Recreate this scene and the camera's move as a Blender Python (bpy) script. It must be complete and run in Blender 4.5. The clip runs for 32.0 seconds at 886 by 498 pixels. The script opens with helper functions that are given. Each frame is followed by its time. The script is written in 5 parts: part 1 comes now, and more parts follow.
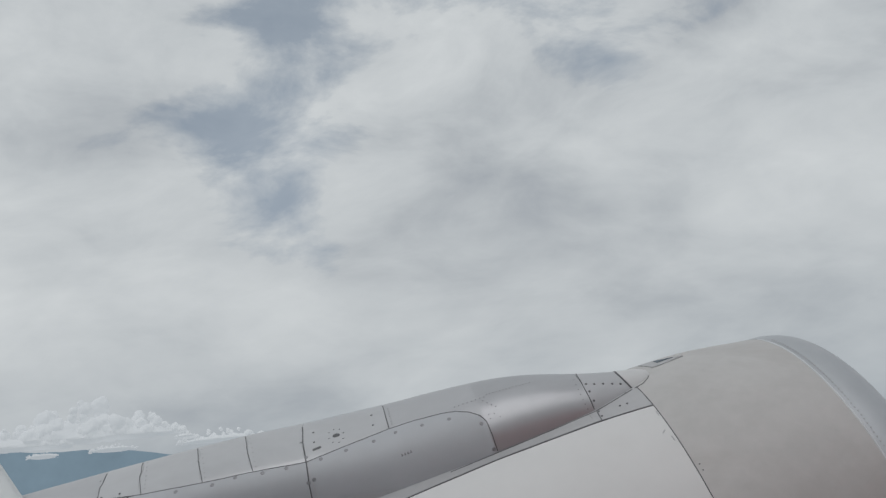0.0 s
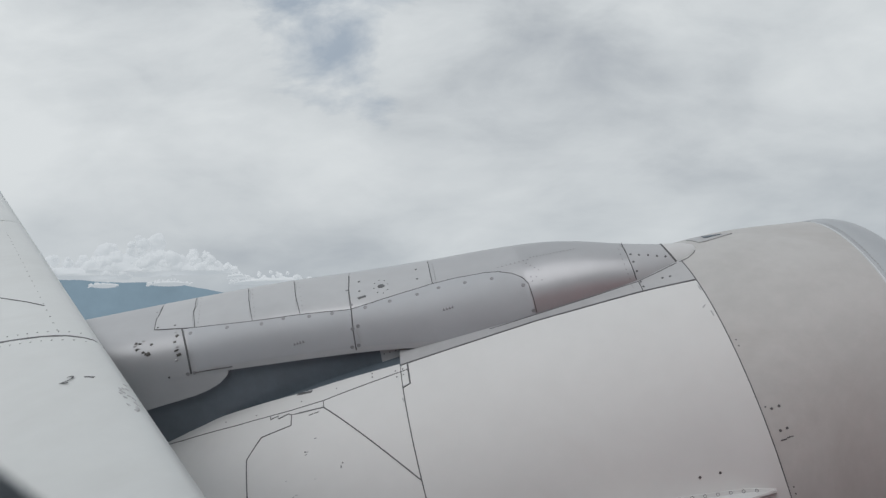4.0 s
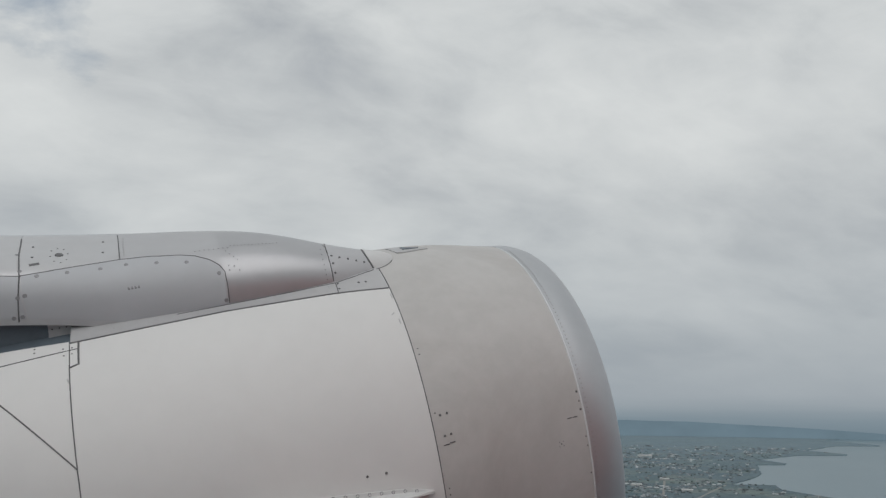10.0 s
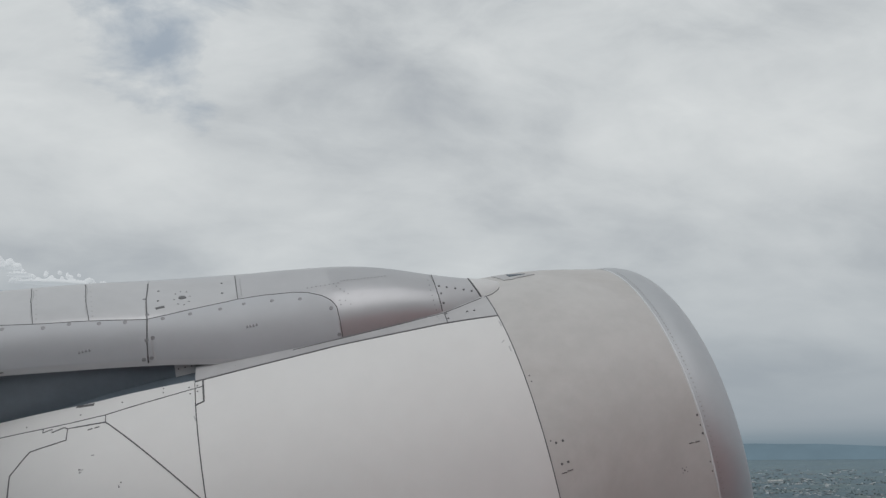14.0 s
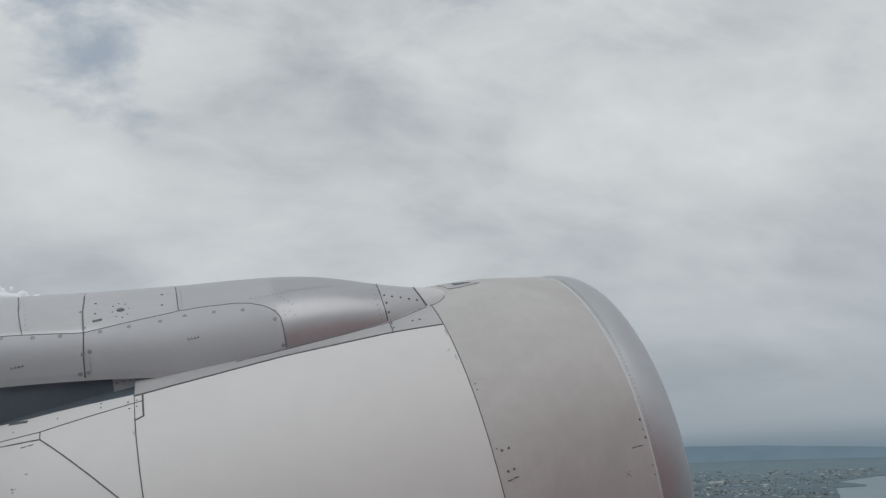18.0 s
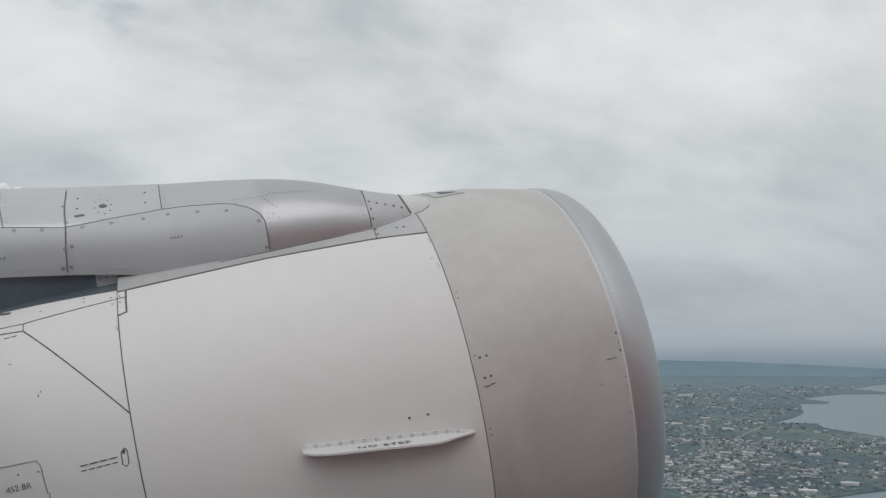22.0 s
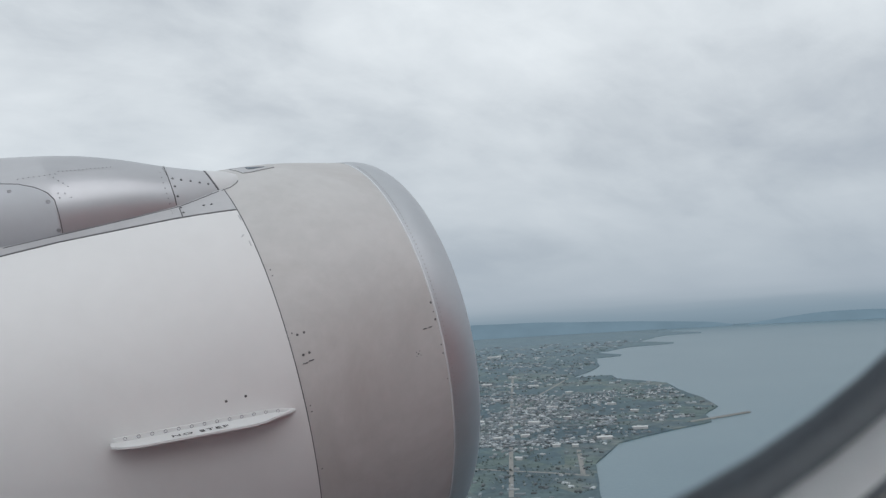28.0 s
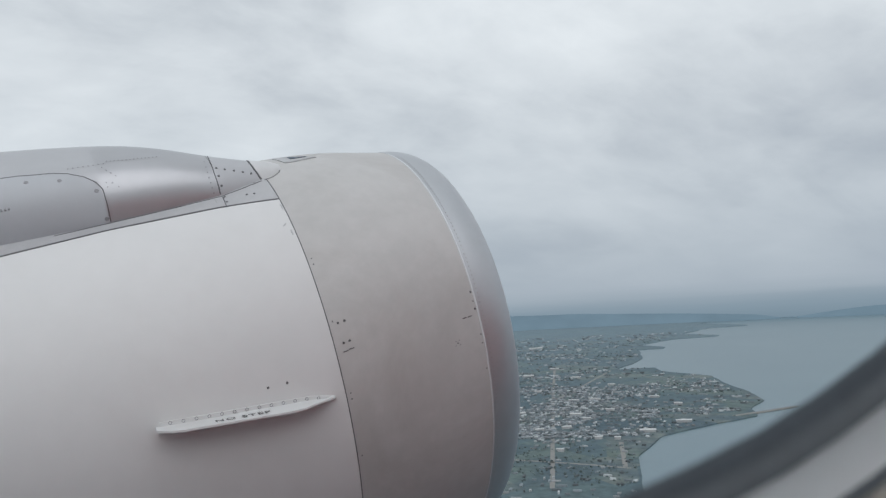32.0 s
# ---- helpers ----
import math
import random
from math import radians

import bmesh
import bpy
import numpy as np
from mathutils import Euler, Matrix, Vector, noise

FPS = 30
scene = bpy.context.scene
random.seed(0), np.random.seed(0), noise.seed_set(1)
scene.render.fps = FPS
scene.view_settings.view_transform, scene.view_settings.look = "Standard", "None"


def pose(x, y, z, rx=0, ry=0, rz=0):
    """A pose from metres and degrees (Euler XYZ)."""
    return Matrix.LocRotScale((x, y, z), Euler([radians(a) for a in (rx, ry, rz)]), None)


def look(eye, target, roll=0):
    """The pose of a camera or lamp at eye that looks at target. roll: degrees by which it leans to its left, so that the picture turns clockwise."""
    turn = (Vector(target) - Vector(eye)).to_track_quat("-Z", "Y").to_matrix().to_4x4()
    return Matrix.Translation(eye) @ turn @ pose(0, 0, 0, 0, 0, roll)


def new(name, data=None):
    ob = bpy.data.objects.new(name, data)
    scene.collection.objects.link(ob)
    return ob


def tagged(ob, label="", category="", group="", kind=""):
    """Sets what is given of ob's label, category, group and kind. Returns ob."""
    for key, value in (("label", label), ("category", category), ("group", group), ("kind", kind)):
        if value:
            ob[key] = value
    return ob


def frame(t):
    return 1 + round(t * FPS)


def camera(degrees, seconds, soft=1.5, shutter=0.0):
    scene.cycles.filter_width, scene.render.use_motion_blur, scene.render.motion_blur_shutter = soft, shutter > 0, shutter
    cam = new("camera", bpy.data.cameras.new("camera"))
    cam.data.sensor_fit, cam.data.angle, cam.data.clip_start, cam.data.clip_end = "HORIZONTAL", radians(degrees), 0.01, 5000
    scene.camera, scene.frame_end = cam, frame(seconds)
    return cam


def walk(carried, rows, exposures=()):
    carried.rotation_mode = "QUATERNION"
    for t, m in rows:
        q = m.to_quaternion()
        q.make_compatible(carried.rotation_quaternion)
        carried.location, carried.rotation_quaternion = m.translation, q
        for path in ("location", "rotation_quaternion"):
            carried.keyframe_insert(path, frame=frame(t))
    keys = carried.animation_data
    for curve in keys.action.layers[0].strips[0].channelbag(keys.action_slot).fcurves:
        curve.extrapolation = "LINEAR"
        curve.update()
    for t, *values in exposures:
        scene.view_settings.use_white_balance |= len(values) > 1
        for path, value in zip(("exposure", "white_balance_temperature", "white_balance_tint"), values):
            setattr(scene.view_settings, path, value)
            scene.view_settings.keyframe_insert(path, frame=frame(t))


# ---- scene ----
cam = camera(56.8, 32.0, 1.35)
cam.data.dof.use_dof = True
cam.data.dof.focus_distance = 3.5
cam.data.dof.aperture_fstop = 13.0
walk(cam, [
    (0.0, pose(-0.762, -3.724, 0.363, 110.94, 8.18, 3.88)),
    (0.5, pose(-0.762, -3.724, 0.363, 108.80, 4.68, 3.44)),
    (1.0, pose(-0.762, -3.724, 0.363, 103.83, 1.88, 3.73)),
    (1.5, pose(-0.762, -3.724, 0.363, 101.83, 2.19, 5.14)),
    (2.0, pose(-0.762, -3.724, 0.363, 101.29, 2.91, 6.07)),
    (2.5, pose(-0.762, -3.724, 0.363, 100.93, 3.26, 6.93)),
    (4.5, pose(-0.762, -3.724, 0.363, 101.78, 4.14, 5.11)),
    (5.0, pose(-0.762, -3.724, 0.363, 102.43, 4.14, 1.61)),
    (5.5, pose(-0.762, -3.724, 0.363, 103.44, 4.24, -0.11)),
    (6.0, pose(-0.762, -3.724, 0.363, 102.91, 4.57, -1.46)),
    (6.5, pose(-0.762, -3.724, 0.363, 100.07, 4.46, -9.09)),
    (7.0, pose(-0.757, -3.726, 0.368, 95.23, 2.95, -22.51)),
    (7.5, pose(-0.753, -3.728, 0.372, 92.56, 0.08, -29.45)),
    (8.0, pose(-0.750, -3.730, 0.376, 86.97, -0.96, -30.01)),
    (8.5, pose(-0.756, -3.727, 0.373, 93.45, -1.24, -26.98)),
    (9.0, pose(-0.764, -3.724, 0.369, 96.12, -0.55, -22.37)),
    (9.5, pose(-0.763, -3.724, 0.366, 99.40, -0.08, -18.61)),
    (10.0, pose(-0.762, -3.724, 0.363, 100.47, -0.17, -15.50)),
    (10.5, pose(-0.769, -3.719, 0.343, 99.17, -1.97, -10.50)),
    (11.0, pose(-0.772, -3.718, 0.338, 97.02, -3.30, -9.29)),
    (11.5, pose(-0.767, -3.720, 0.349, 98.29, -1.79, -8.69)),
    (12.0, pose(-0.761, -3.724, 0.363, 100.78, -0.17, -9.05)),
    (12.5, pose(-0.762, -3.724, 0.363, 102.21, 0.49, -8.85)),
    (13.0, pose(-0.761, -3.724, 0.363, 102.30, 0.76, -8.40)),
    (13.5, pose(-0.762, -3.724, 0.363, 102.40, 1.07, -7.95)),
    (14.0, pose(-0.762, -3.724, 0.363, 102.47, 1.21, -7.68)),
    (14.5, pose(-0.762, -3.724, 0.363, 102.73, 1.22, -7.41)),
    (16.5, pose(-0.762, -3.724, 0.363, 102.97, 1.63, -6.76)),
    (17.0, pose(-0.762, -3.724, 0.363, 103.07, 1.76, -6.75)),
    (17.5, pose(-0.762, -3.724, 0.363, 103.00, 1.67, -7.12)),
    (18.0, pose(-0.761, -3.724, 0.363, 102.98, 2.45, -11.32)),
    (18.5, pose(-0.762, -3.724, 0.363, 106.70, 3.70, -14.92)),
    (19.0, pose(-0.762, -3.724, 0.363, 111.68, 2.38, -18.44)),
    (19.5, pose(-0.759, -3.725, 0.362, 99.70, 0.60, -18.41)),
    (20.0, pose(-0.753, -3.726, 0.356, 97.32, 0.02, -17.12)),
    (20.5, pose(-0.757, -3.725, 0.357, 96.91, -0.03, -15.74)),
    (21.0, pose(-0.760, -3.724, 0.356, 96.88, 0.15, -14.48)),
    (21.5, pose(-0.761, -3.724, 0.360, 96.73, 0.41, -13.29)),
    (22.0, pose(-0.761, -3.724, 0.363, 96.57, 0.46, -12.74)),
    (22.5, pose(-0.761, -3.724, 0.363, 96.47, 0.69, -12.53)),
    (23.0, pose(-0.761, -3.724, 0.363, 96.96, 1.07, -12.25)),
    (23.5, pose(-0.761, -3.724, 0.363, 97.71, 1.82, -12.09)),
    (24.0, pose(-0.762, -3.724, 0.363, 97.78, 3.04, -14.75)),
    (24.5, pose(-0.762, -3.723, 0.366, 97.30, 3.30, -18.23)),
    (25.0, pose(-0.760, -3.723, 0.364, 93.85, 2.91, -28.22)),
    (25.5, pose(-0.763, -3.720, 0.363, 92.25, 2.52, -31.42)),
    (27.5, pose(-0.770, -3.717, 0.368, 93.64, 3.63, -26.86)),
    (28.0, pose(-0.771, -3.716, 0.368, 94.21, 3.67, -25.66)),
    (28.5, pose(-0.770, -3.717, 0.367, 94.57, 3.81, -24.80)),
    (29.0, pose(-0.770, -3.717, 0.368, 94.66, 4.07, -24.47)),
    (29.5, pose(-0.770, -3.718, 0.369, 94.78, 4.15, -24.20)),
    (30.0, pose(-0.770, -3.718, 0.369, 94.70, 4.29, -24.10)),
    (30.5, pose(-0.770, -3.718, 0.369, 94.76, 3.92, -24.01)),
    (31.0, pose(-0.770, -3.719, 0.369, 94.88, 4.14, -23.79)),
    (31.5, pose(-0.768, -3.720, 0.367, 95.23, 4.16, -23.02)),
    (32.0, pose(-0.765, -3.721, 0.364, 93.72, 3.24, -22.74)),
], [(0.0, -0.40, 6250, 10), (1.0, -0.18, 6250, 10), (2.5, -0.16, 6250, 10), (5.0, -0.23, 6250, 10), (6.0, -0.22, 6250, 10), (7.0, -0.08, 6350, 10), (8.0, 0.34, 6250, 10), (9.0, -0.13, 6300, 10), (10.0, -0.25, 6400, 10), (12.0, -0.28, 6350, 10), (17.0, -0.23, 6300, 10), (19.0, -0.34, 6250, 10), (20.0, -0.06, 6400, 10), (24.0, -0.09, 6400, 10), (25.0, 0.15, 6350, 10), (28.0, 0.02, 6100, 10), (32.0, 0.00, 6100, 10)])

# ---------------------------------------------------------------- world and sun
SUN_AZ, SUN_EL = radians(195), radians(38)


def ramp(nt, fac, stops):
    n = nt.nodes.new("ShaderNodeValToRGB")
    while len(n.color_ramp.elements) < len(stops):
        n.color_ramp.elements.new(0.5)
    for e, (p, c) in zip(n.color_ramp.elements, stops):
        e.position = p
        e.color = (*c, 1) if isinstance(c, tuple) else (c, c, c, 1)
    nt.links.new(fac, n.inputs["Fac"])
    return n.outputs["Color"]


def math_node(nt, op, a, b=0.0, c=0.0):
    n = nt.nodes.new("ShaderNodeMath")
    n.operation = op
    for i, v in enumerate((a, b, c)):
        if isinstance(v, bpy.types.NodeSocket):
            nt.links.new(v, n.inputs[i])
        else:
            n.inputs[i].default_value = v
    return n.outputs[0]


def mix_color(nt, fac, a, b, blend="MIX"):
    n = nt.nodes.new("ShaderNodeMix")
    n.data_type, n.blend_type = "RGBA", blend
    for i, v in ((0, fac), (6, a), (7, b)):
        if isinstance(v, bpy.types.NodeSocket):
            nt.links.new(v, n.inputs[i])
        elif i == 0:
            n.inputs[i].default_value = v
        else:
            n.inputs[i].default_value = (*v, 1)
    return n.outputs[2]


def noise_tex(nt, vec, scale, detail=6.0, rough=0.55, distort=0.0):
    n = nt.nodes.new("ShaderNodeTexNoise")
    n.inputs["Scale"].default_value, n.inputs["Detail"].default_value = scale, detail
    n.inputs["Roughness"].default_value, n.inputs["Distortion"].default_value = rough, distort
    if vec is not None:
        nt.links.new(vec, n.inputs["Vector"])
    return n.outputs["Fac"]


def build_world():
    w = bpy.data.worlds.new("overcast_sky")
    scene.world = w
    w.use_nodes = True
    nt = w.node_tree
    nt.nodes.clear()
    out = nt.nodes.new("ShaderNodeOutputWorld")
    sky = nt.nodes.new("ShaderNodeTexSky")
    sky.sky_type, sky.sun_disc = "NISHITA", False
    sky.sun_elevation, sky.sun_rotation = SUN_EL, SUN_AZ
    sky.altitude, sky.dust_density = 600, 2.0
    tc = nt.nodes.new("ShaderNodeTexCoord")
    sep = nt.nodes.new("ShaderNodeSeparateXYZ")
    nt.links.new(tc.outputs["Generated"], sep.inputs[0])
    up = math_node(nt, "MAXIMUM", sep.outputs["Z"], 0.0)
    # two cloud layers seen in perspective: direction over height
    def layer(base, height, turn, stretch):
        den = math_node(nt, "ADD", up, base)
        com = nt.nodes.new("ShaderNodeCombineXYZ")
        nt.links.new(math_node(nt, "DIVIDE", sep.outputs["X"], den), com.inputs[0])
        nt.links.new(math_node(nt, "DIVIDE", sep.outputs["Y"], den), com.inputs[1])
        com.inputs[2].default_value = height
        mp = nt.nodes.new("ShaderNodeMapping")
        mp.inputs["Rotation"].default_value = (0, 0, radians(turn))
        mp.inputs["Scale"].default_value = stretch
        nt.links.new(com.outputs[0], mp.inputs["Vector"])
        return mp.outputs[0]
    vec = layer(0.42, 3.7, -24, (0.95, 1.30, 1.0))
    veil = layer(0.22, 8.1, -38, (0.45, 1.25, 1.0))
    big = noise_tex(nt, vec, 0.85, 3.0, 0.5, 0.25)
    mid = noise_tex(nt, vec, 2.3, 6.0, 0.50, 0.35)
    puff = noise_tex(nt, vec, 6.5, 8.0, 0.58, 0.35)
    sheet = noise_tex(nt, veil, 1.2, 2.0, 0.40, 0.2)
    mass = math_node(nt, "ADD", math_node(nt, "MULTIPLY", mid, 0.56), math_node(nt, "MULTIPLY", big, 0.34))
    # lumps show best high up, where the layer is seen steeply
    high = nt.nodes.new("ShaderNodeMapRange")
    nt.links.new(up, high.inputs[0])
    high.inputs[1].default_value, high.inputs[2].default_value = 0.30, 0.62
    lump = math_node(nt, "MULTIPLY", math_node(nt, "SUBTRACT", puff, 0.5), math_node(nt, "MULTIPLY_ADD", high.outputs[0], 0.40, 0.17))
    mass = math_node(nt, "ADD", mass, math_node(nt, "ADD", lump, 0.08))
    mass = math_node(nt, "ADD", mass, math_node(nt, "MULTIPLY", sheet, 0.22))
    shade = ramp(nt, mass, [(0.48, (0.480, 0.508, 0.532)), (0.56, (0.580, 0.606, 0.615)), (0.64, (0.690, 0.714, 0.712)), (0.76, (0.815, 0.834, 0.820))])
    # openings of blue sky, high up, and one thicker place in the layer
    thin = math_node(nt, "MULTIPLY", high.outputs[0], 0.10)
    for az, el, wide, amount in ((2.5, 24.5, 0.995, -0.16), (-10, 24, 0.997, 0.08), (-8, 30.5, 0.992, 0.09), (9, 30, 0.997, 0.10), (11, 38, 0.994, 0.04), (-8, 37, 0.988, 0.05), (-18, 22, 0.996, 0.06)):
        dot = nt.nodes.new("ShaderNodeVectorMath")
        dot.operation = "DOT_PRODUCT"
        nt.links.new(tc.outputs["Generated"], dot.inputs[0])
        dot.inputs[1].default_value = (math.sin(radians(az)) * math.cos(radians(el)), math.cos(radians(az)) * math.cos(radians(el)), math.sin(radians(el)))
        mr = nt.nodes.new("ShaderNodeMapRange")
        mr.interpolation_type = "SMOOTHSTEP"
        nt.links.new(dot.outputs["Value"], mr.inputs[0])
        mr.inputs[1].default_value, mr.inputs[2].default_value = wide - 0.02, 1.0
        thin = math_node(nt, "ADD", thin, math_node(nt, "MULTIPLY", mr.outputs[0], amount))
    gap = math_node(nt, "SUBTRACT", thin, math_node(nt, "SUBTRACT", mass, 0.47))
    gapf = ramp(nt, gap, [(0.0, 0.0), (0.10, 1.0)])
    scaled = mix_color(nt, 1.0, sky.outputs[0], (0.085, 0.085, 0.085), "MULTIPLY")
    # thin veil keeps the blue pale
    blue = mix_color(nt, 0.62, scaled, (0.345, 0.440, 0.535))
    cloudy = mix_color(nt, math_node(nt, "MULTIPLY", gapf, 0.60), shade, blue)
    # haze towards the horizon
    low = nt.nodes.new("ShaderNodeMapRange")
    nt.links.new(sep.outputs["Z"], low.inputs[0])
    low.inputs[1].default_value, low.inputs[2].default_value = 0.30, 0.0
    hz = math_node(nt, "POWER", low.outputs[0], 1.4)
    hazy = mix_color(nt, math_node(nt, "MULTIPLY", hz, 0.9), cloudy, (0.375, 0.422, 0.456))
    below = nt.nodes.new("ShaderNodeMapRange")
    nt.links.new(sep.outputs["Z"], below.inputs[0])
    below.inputs[1].default_value, below.inputs[2].default_value = -0.025, -0.07
    final = mix_color(nt, below.outputs[0], hazy, (0.155, 0.235, 0.285))
    bg = nt.nodes.new("ShaderNodeBackground")
    nt.links.new(final, bg.inputs["Color"])
    bg.inputs["Strength"].default_value = 1.0
    nt.links.new(bg.outputs[0], out.inputs["Surface"])


build_world()
sun = new("sun", bpy.data.lights.new("sun", "SUN"))
sun.data.energy, sun.data.angle, sun.data.color = 1.3, radians(68), (1.0, 0.96, 0.92)
sun.matrix_world = look((0, 0, 0), (-math.sin(SUN_AZ) * math.cos(SUN_EL), -math.cos(SUN_AZ) * math.cos(SUN_EL), -math.sin(SUN_EL)))

# ---------------------------------------------------------------- materials


def material(name, color, rough=0.5, metal=0.0, var=0.08, scale=3.0, stain=None, stain_amt=0.0, bump=0.0, bump_scale=60.0, island=0.0, spec=0.5, coat=0.0, stretch=(1, 1, 1)):
    m = bpy.data.materials.new(name)
    m.use_nodes = True
    nt = m.node_tree
    b = nt.nodes["Principled BSDF"]
    tc = nt.nodes.new("ShaderNodeTexCoord")
    mp = nt.nodes.new("ShaderNodeMapping")
    mp.inputs["Scale"].default_value = stretch
    nt.links.new(tc.outputs["Object"], mp.inputs["Vector"])
    vec = mp.outputs[0]
    n1 = noise_tex(nt, vec, scale, 5.0)
    n2 = noise_tex(nt, vec, scale * 9.0, 4.0)
    f = math_node(nt, "ADD", math_node(nt, "MULTIPLY", n1, 0.65), math_node(nt, "MULTIPLY", n2, 0.35))
    lo = tuple(max(0.0, c * (1 - var)) for c in color)
    hi = tuple(min(1.0, c * (1 + var)) for c in color)
    col = ramp(nt, f, [(0.32, lo), (0.68, hi)])
    if stain:
        n3 = noise_tex(nt, vec, scale * 0.6, 7.0, 0.65, 0.8)
        col = mix_color(nt, math_node(nt, "MULTIPLY", ramp(nt, n3, [(0.48, 0.0), (0.68, 1.0)]), stain_amt), col, stain)
    if island:
        g = nt.nodes.new("ShaderNodeNewGeometry")
        sc = math_node(nt, "ADD", math_node(nt, "MULTIPLY", g.outputs["Random Per Island"], 2 * island), 1 - island)
        col = mix_color(nt, 1.0, col, sc, "MULTIPLY")
    nt.links.new(col, b.inputs["Base Color"])
    rg = math_node(nt, "ADD", math_node(nt, "MULTIPLY", n1, 0.16), rough - 0.08)
    nt.links.new(rg, b.inputs["Roughness"])
    b.inputs["Metallic"].default_value = metal
    b.inputs["Specular IOR Level"].default_value = spec
    b.inputs["Coat Weight"].default_value = coat
    b.inputs["Coat Roughness"].default_value = 0.12
    if bump:
        bp = nt.nodes.new("ShaderNodeBump")
        bp.inputs["Strength"].default_value, bp.inputs["Distance"].default_value = bump, 0.01
        nt.links.new(noise_tex(nt, vec, bump_scale, 3.0), bp.inputs["Height"])
        nt.links.new(bp.outputs[0], b.inputs["Normal"])
    return m


WHITE = material("white_cowl_paint", (0.600, 0.598, 0.595), 0.60, 0.0, 0.035, 1.3, (0.50, 0.48, 0.46), 0.25, 0.02, 25, spec=0.4)
INLET = material("grey_inlet_paint", (0.445, 0.436, 0.428), 0.54, 0.0, 0.09, 2.2, (0.345, 0.322, 0.308), 0.55, 0.03, 30)
LIPM = material("brushed_aluminium_lip", (0.47, 0.485, 0.505), 0.47, 0.66, 0.05, 2.5, (0.42, 0.42, 0.43), 0.3, 0.02, 60)
PYLON = material("silver_pylon_paint", (0.430, 0.434, 0.448), 0.45, 0.28, 0.06, 1.8, (0.42, 0.42, 0.43), 0.4, 0.02, 30)
NOSE = material("glossy_forward_skin", (0.42, 0.422, 0.437), 0.35, 0.55, 0.05, 2.2, (0.40, 0.40, 0.41), 0.35, 0.02, 30)
SATIN = material("satin_panel_paint", (0.49, 0.492, 0.502), 0.30, 0.38, 0.06, 1.8, (0.40, 0.40, 0.41), 0.4, 0.02, 30)
FLAT = material("flat_grey_panel_paint", (0.395, 0.407, 0.428), 0.55, 0.0, 0.05, 1.8, (0.35, 0.355, 0.37), 0.4, 0.02, 30)
BOX = material("blue_grey_pylon_box", (0.12, 0.145, 0.17), 0.6, 0.0, 0.15, 3.0)
CAP = material("white_cap_paint", (0.53, 0.53, 0.53), 0.45, 0.0, 0.04, 4.0)
FLUSH = material("flush_steel_fastener", (0.25, 0.25, 0.26), 0.5, 0.4, 0.2, 40.0)
STRIP = material("grey_fairing_paint", (0.41, 0.41, 0.418), 0.50, 0.05, 0.07, 4.0, (0.30, 0.30, 0.31), 0.4)
WING = material("light_grey_wing_paint", (0.575, 0.588, 0.585), 0.40, 0.0, 0.04, 1.5, (0.47, 0.47, 0.46), 0.35, 0.02, 30)
DARK = material("dark_blue_grey_recess", (0.10, 0.125, 0.15), 0.6, 0.0, 0.15, 3.0)
SEAM = material("dark_joint_sealant", (0.11, 0.11, 0.115), 0.7, 0.0, 0.25, 20.0)
FASTEN = material("dark_fastener_steel", (0.135, 0.135, 0.14), 0.45, 0.6, 0.3, 40.0)
MARK = material("black_stencil_ink", (0.085, 0.085, 0.09), 0.7, 0.0, 0.2, 60.0)
WORN = material("chipped_primer", (0.09, 0.085, 0.08), 0.8, 0.0, 0.4, 60.0)
RED = material("red_marking_paint", (0.33, 0.055, 0.05), 0.45, 0.0, 0.15, 8.0)
SKIN = material("white_fuselage_paint", (0.84, 0.84, 0.84), 0.3, 0.0, 0.03, 1.0)
SKINRED = material("red_fuselage_paint", (0.42, 0.058, 0.050), 0.3, 0.0, 0.06, 1.0)
RUBBER = material("black_window_seal", (0.085, 0.10, 0.117), 0.5, 0.0, 0.2, 30.0)
BEZEL = material("grey_window_bezel_plastic", (0.55, 0.565, 0.58), 0.45, 0.0, 0.05, 12.0, bump=0.1, bump_scale=300)
PANEL = material("beige_cabin_panel_plastic", (0.38, 0.358, 0.318), 0.55, 0.0, 0.06, 8.0, bump=0.15, bump_scale=260)
FAN = material("dark_fan_titanium", (0.10, 0.10, 0.11), 0.35, 0.9, 0.1, 8.0)

# ---------------------------------------------------------------- aircraft frame
# x forward along the engine, y outboard, z away from the engine's middle towards its pylon; the aircraft flies banked and nose up
CLIMB = Matrix(((0.97617, -0.03333, -0.21443, 0), (0.00000, 0.98814, -0.15358, 0), (0.21701, 0.14992, 0.96459, 0), (0, 0, 0, 1)))
AIR = CLIMB @ pose(0, 0, 0, 22, 0, 0)
LEAN = radians(23.02)
OVAL = 1.302
EYE = Vector((-0.6646, -2.931, 2.355))


def thing(name, label, category, group="", kind="", at=None):
    ob = new(name)
    ob.empty_display_size = 0.2
    ob.matrix_world = AIR if at is None else at
    return tagged(ob, label, category, group, kind)


def mesh_of(name, verts, faces, mat, smooth=True):
    me = bpy.data.meshes.new(name)
    me.from_pydata([tuple(v) for v in verts], [], faces)
    me.validate()
    if mat is not None:
        me.materials.append(mat)
    me.polygons.foreach_set("use_smooth", [smooth] * len(me.polygons))
    me.update()
    return me


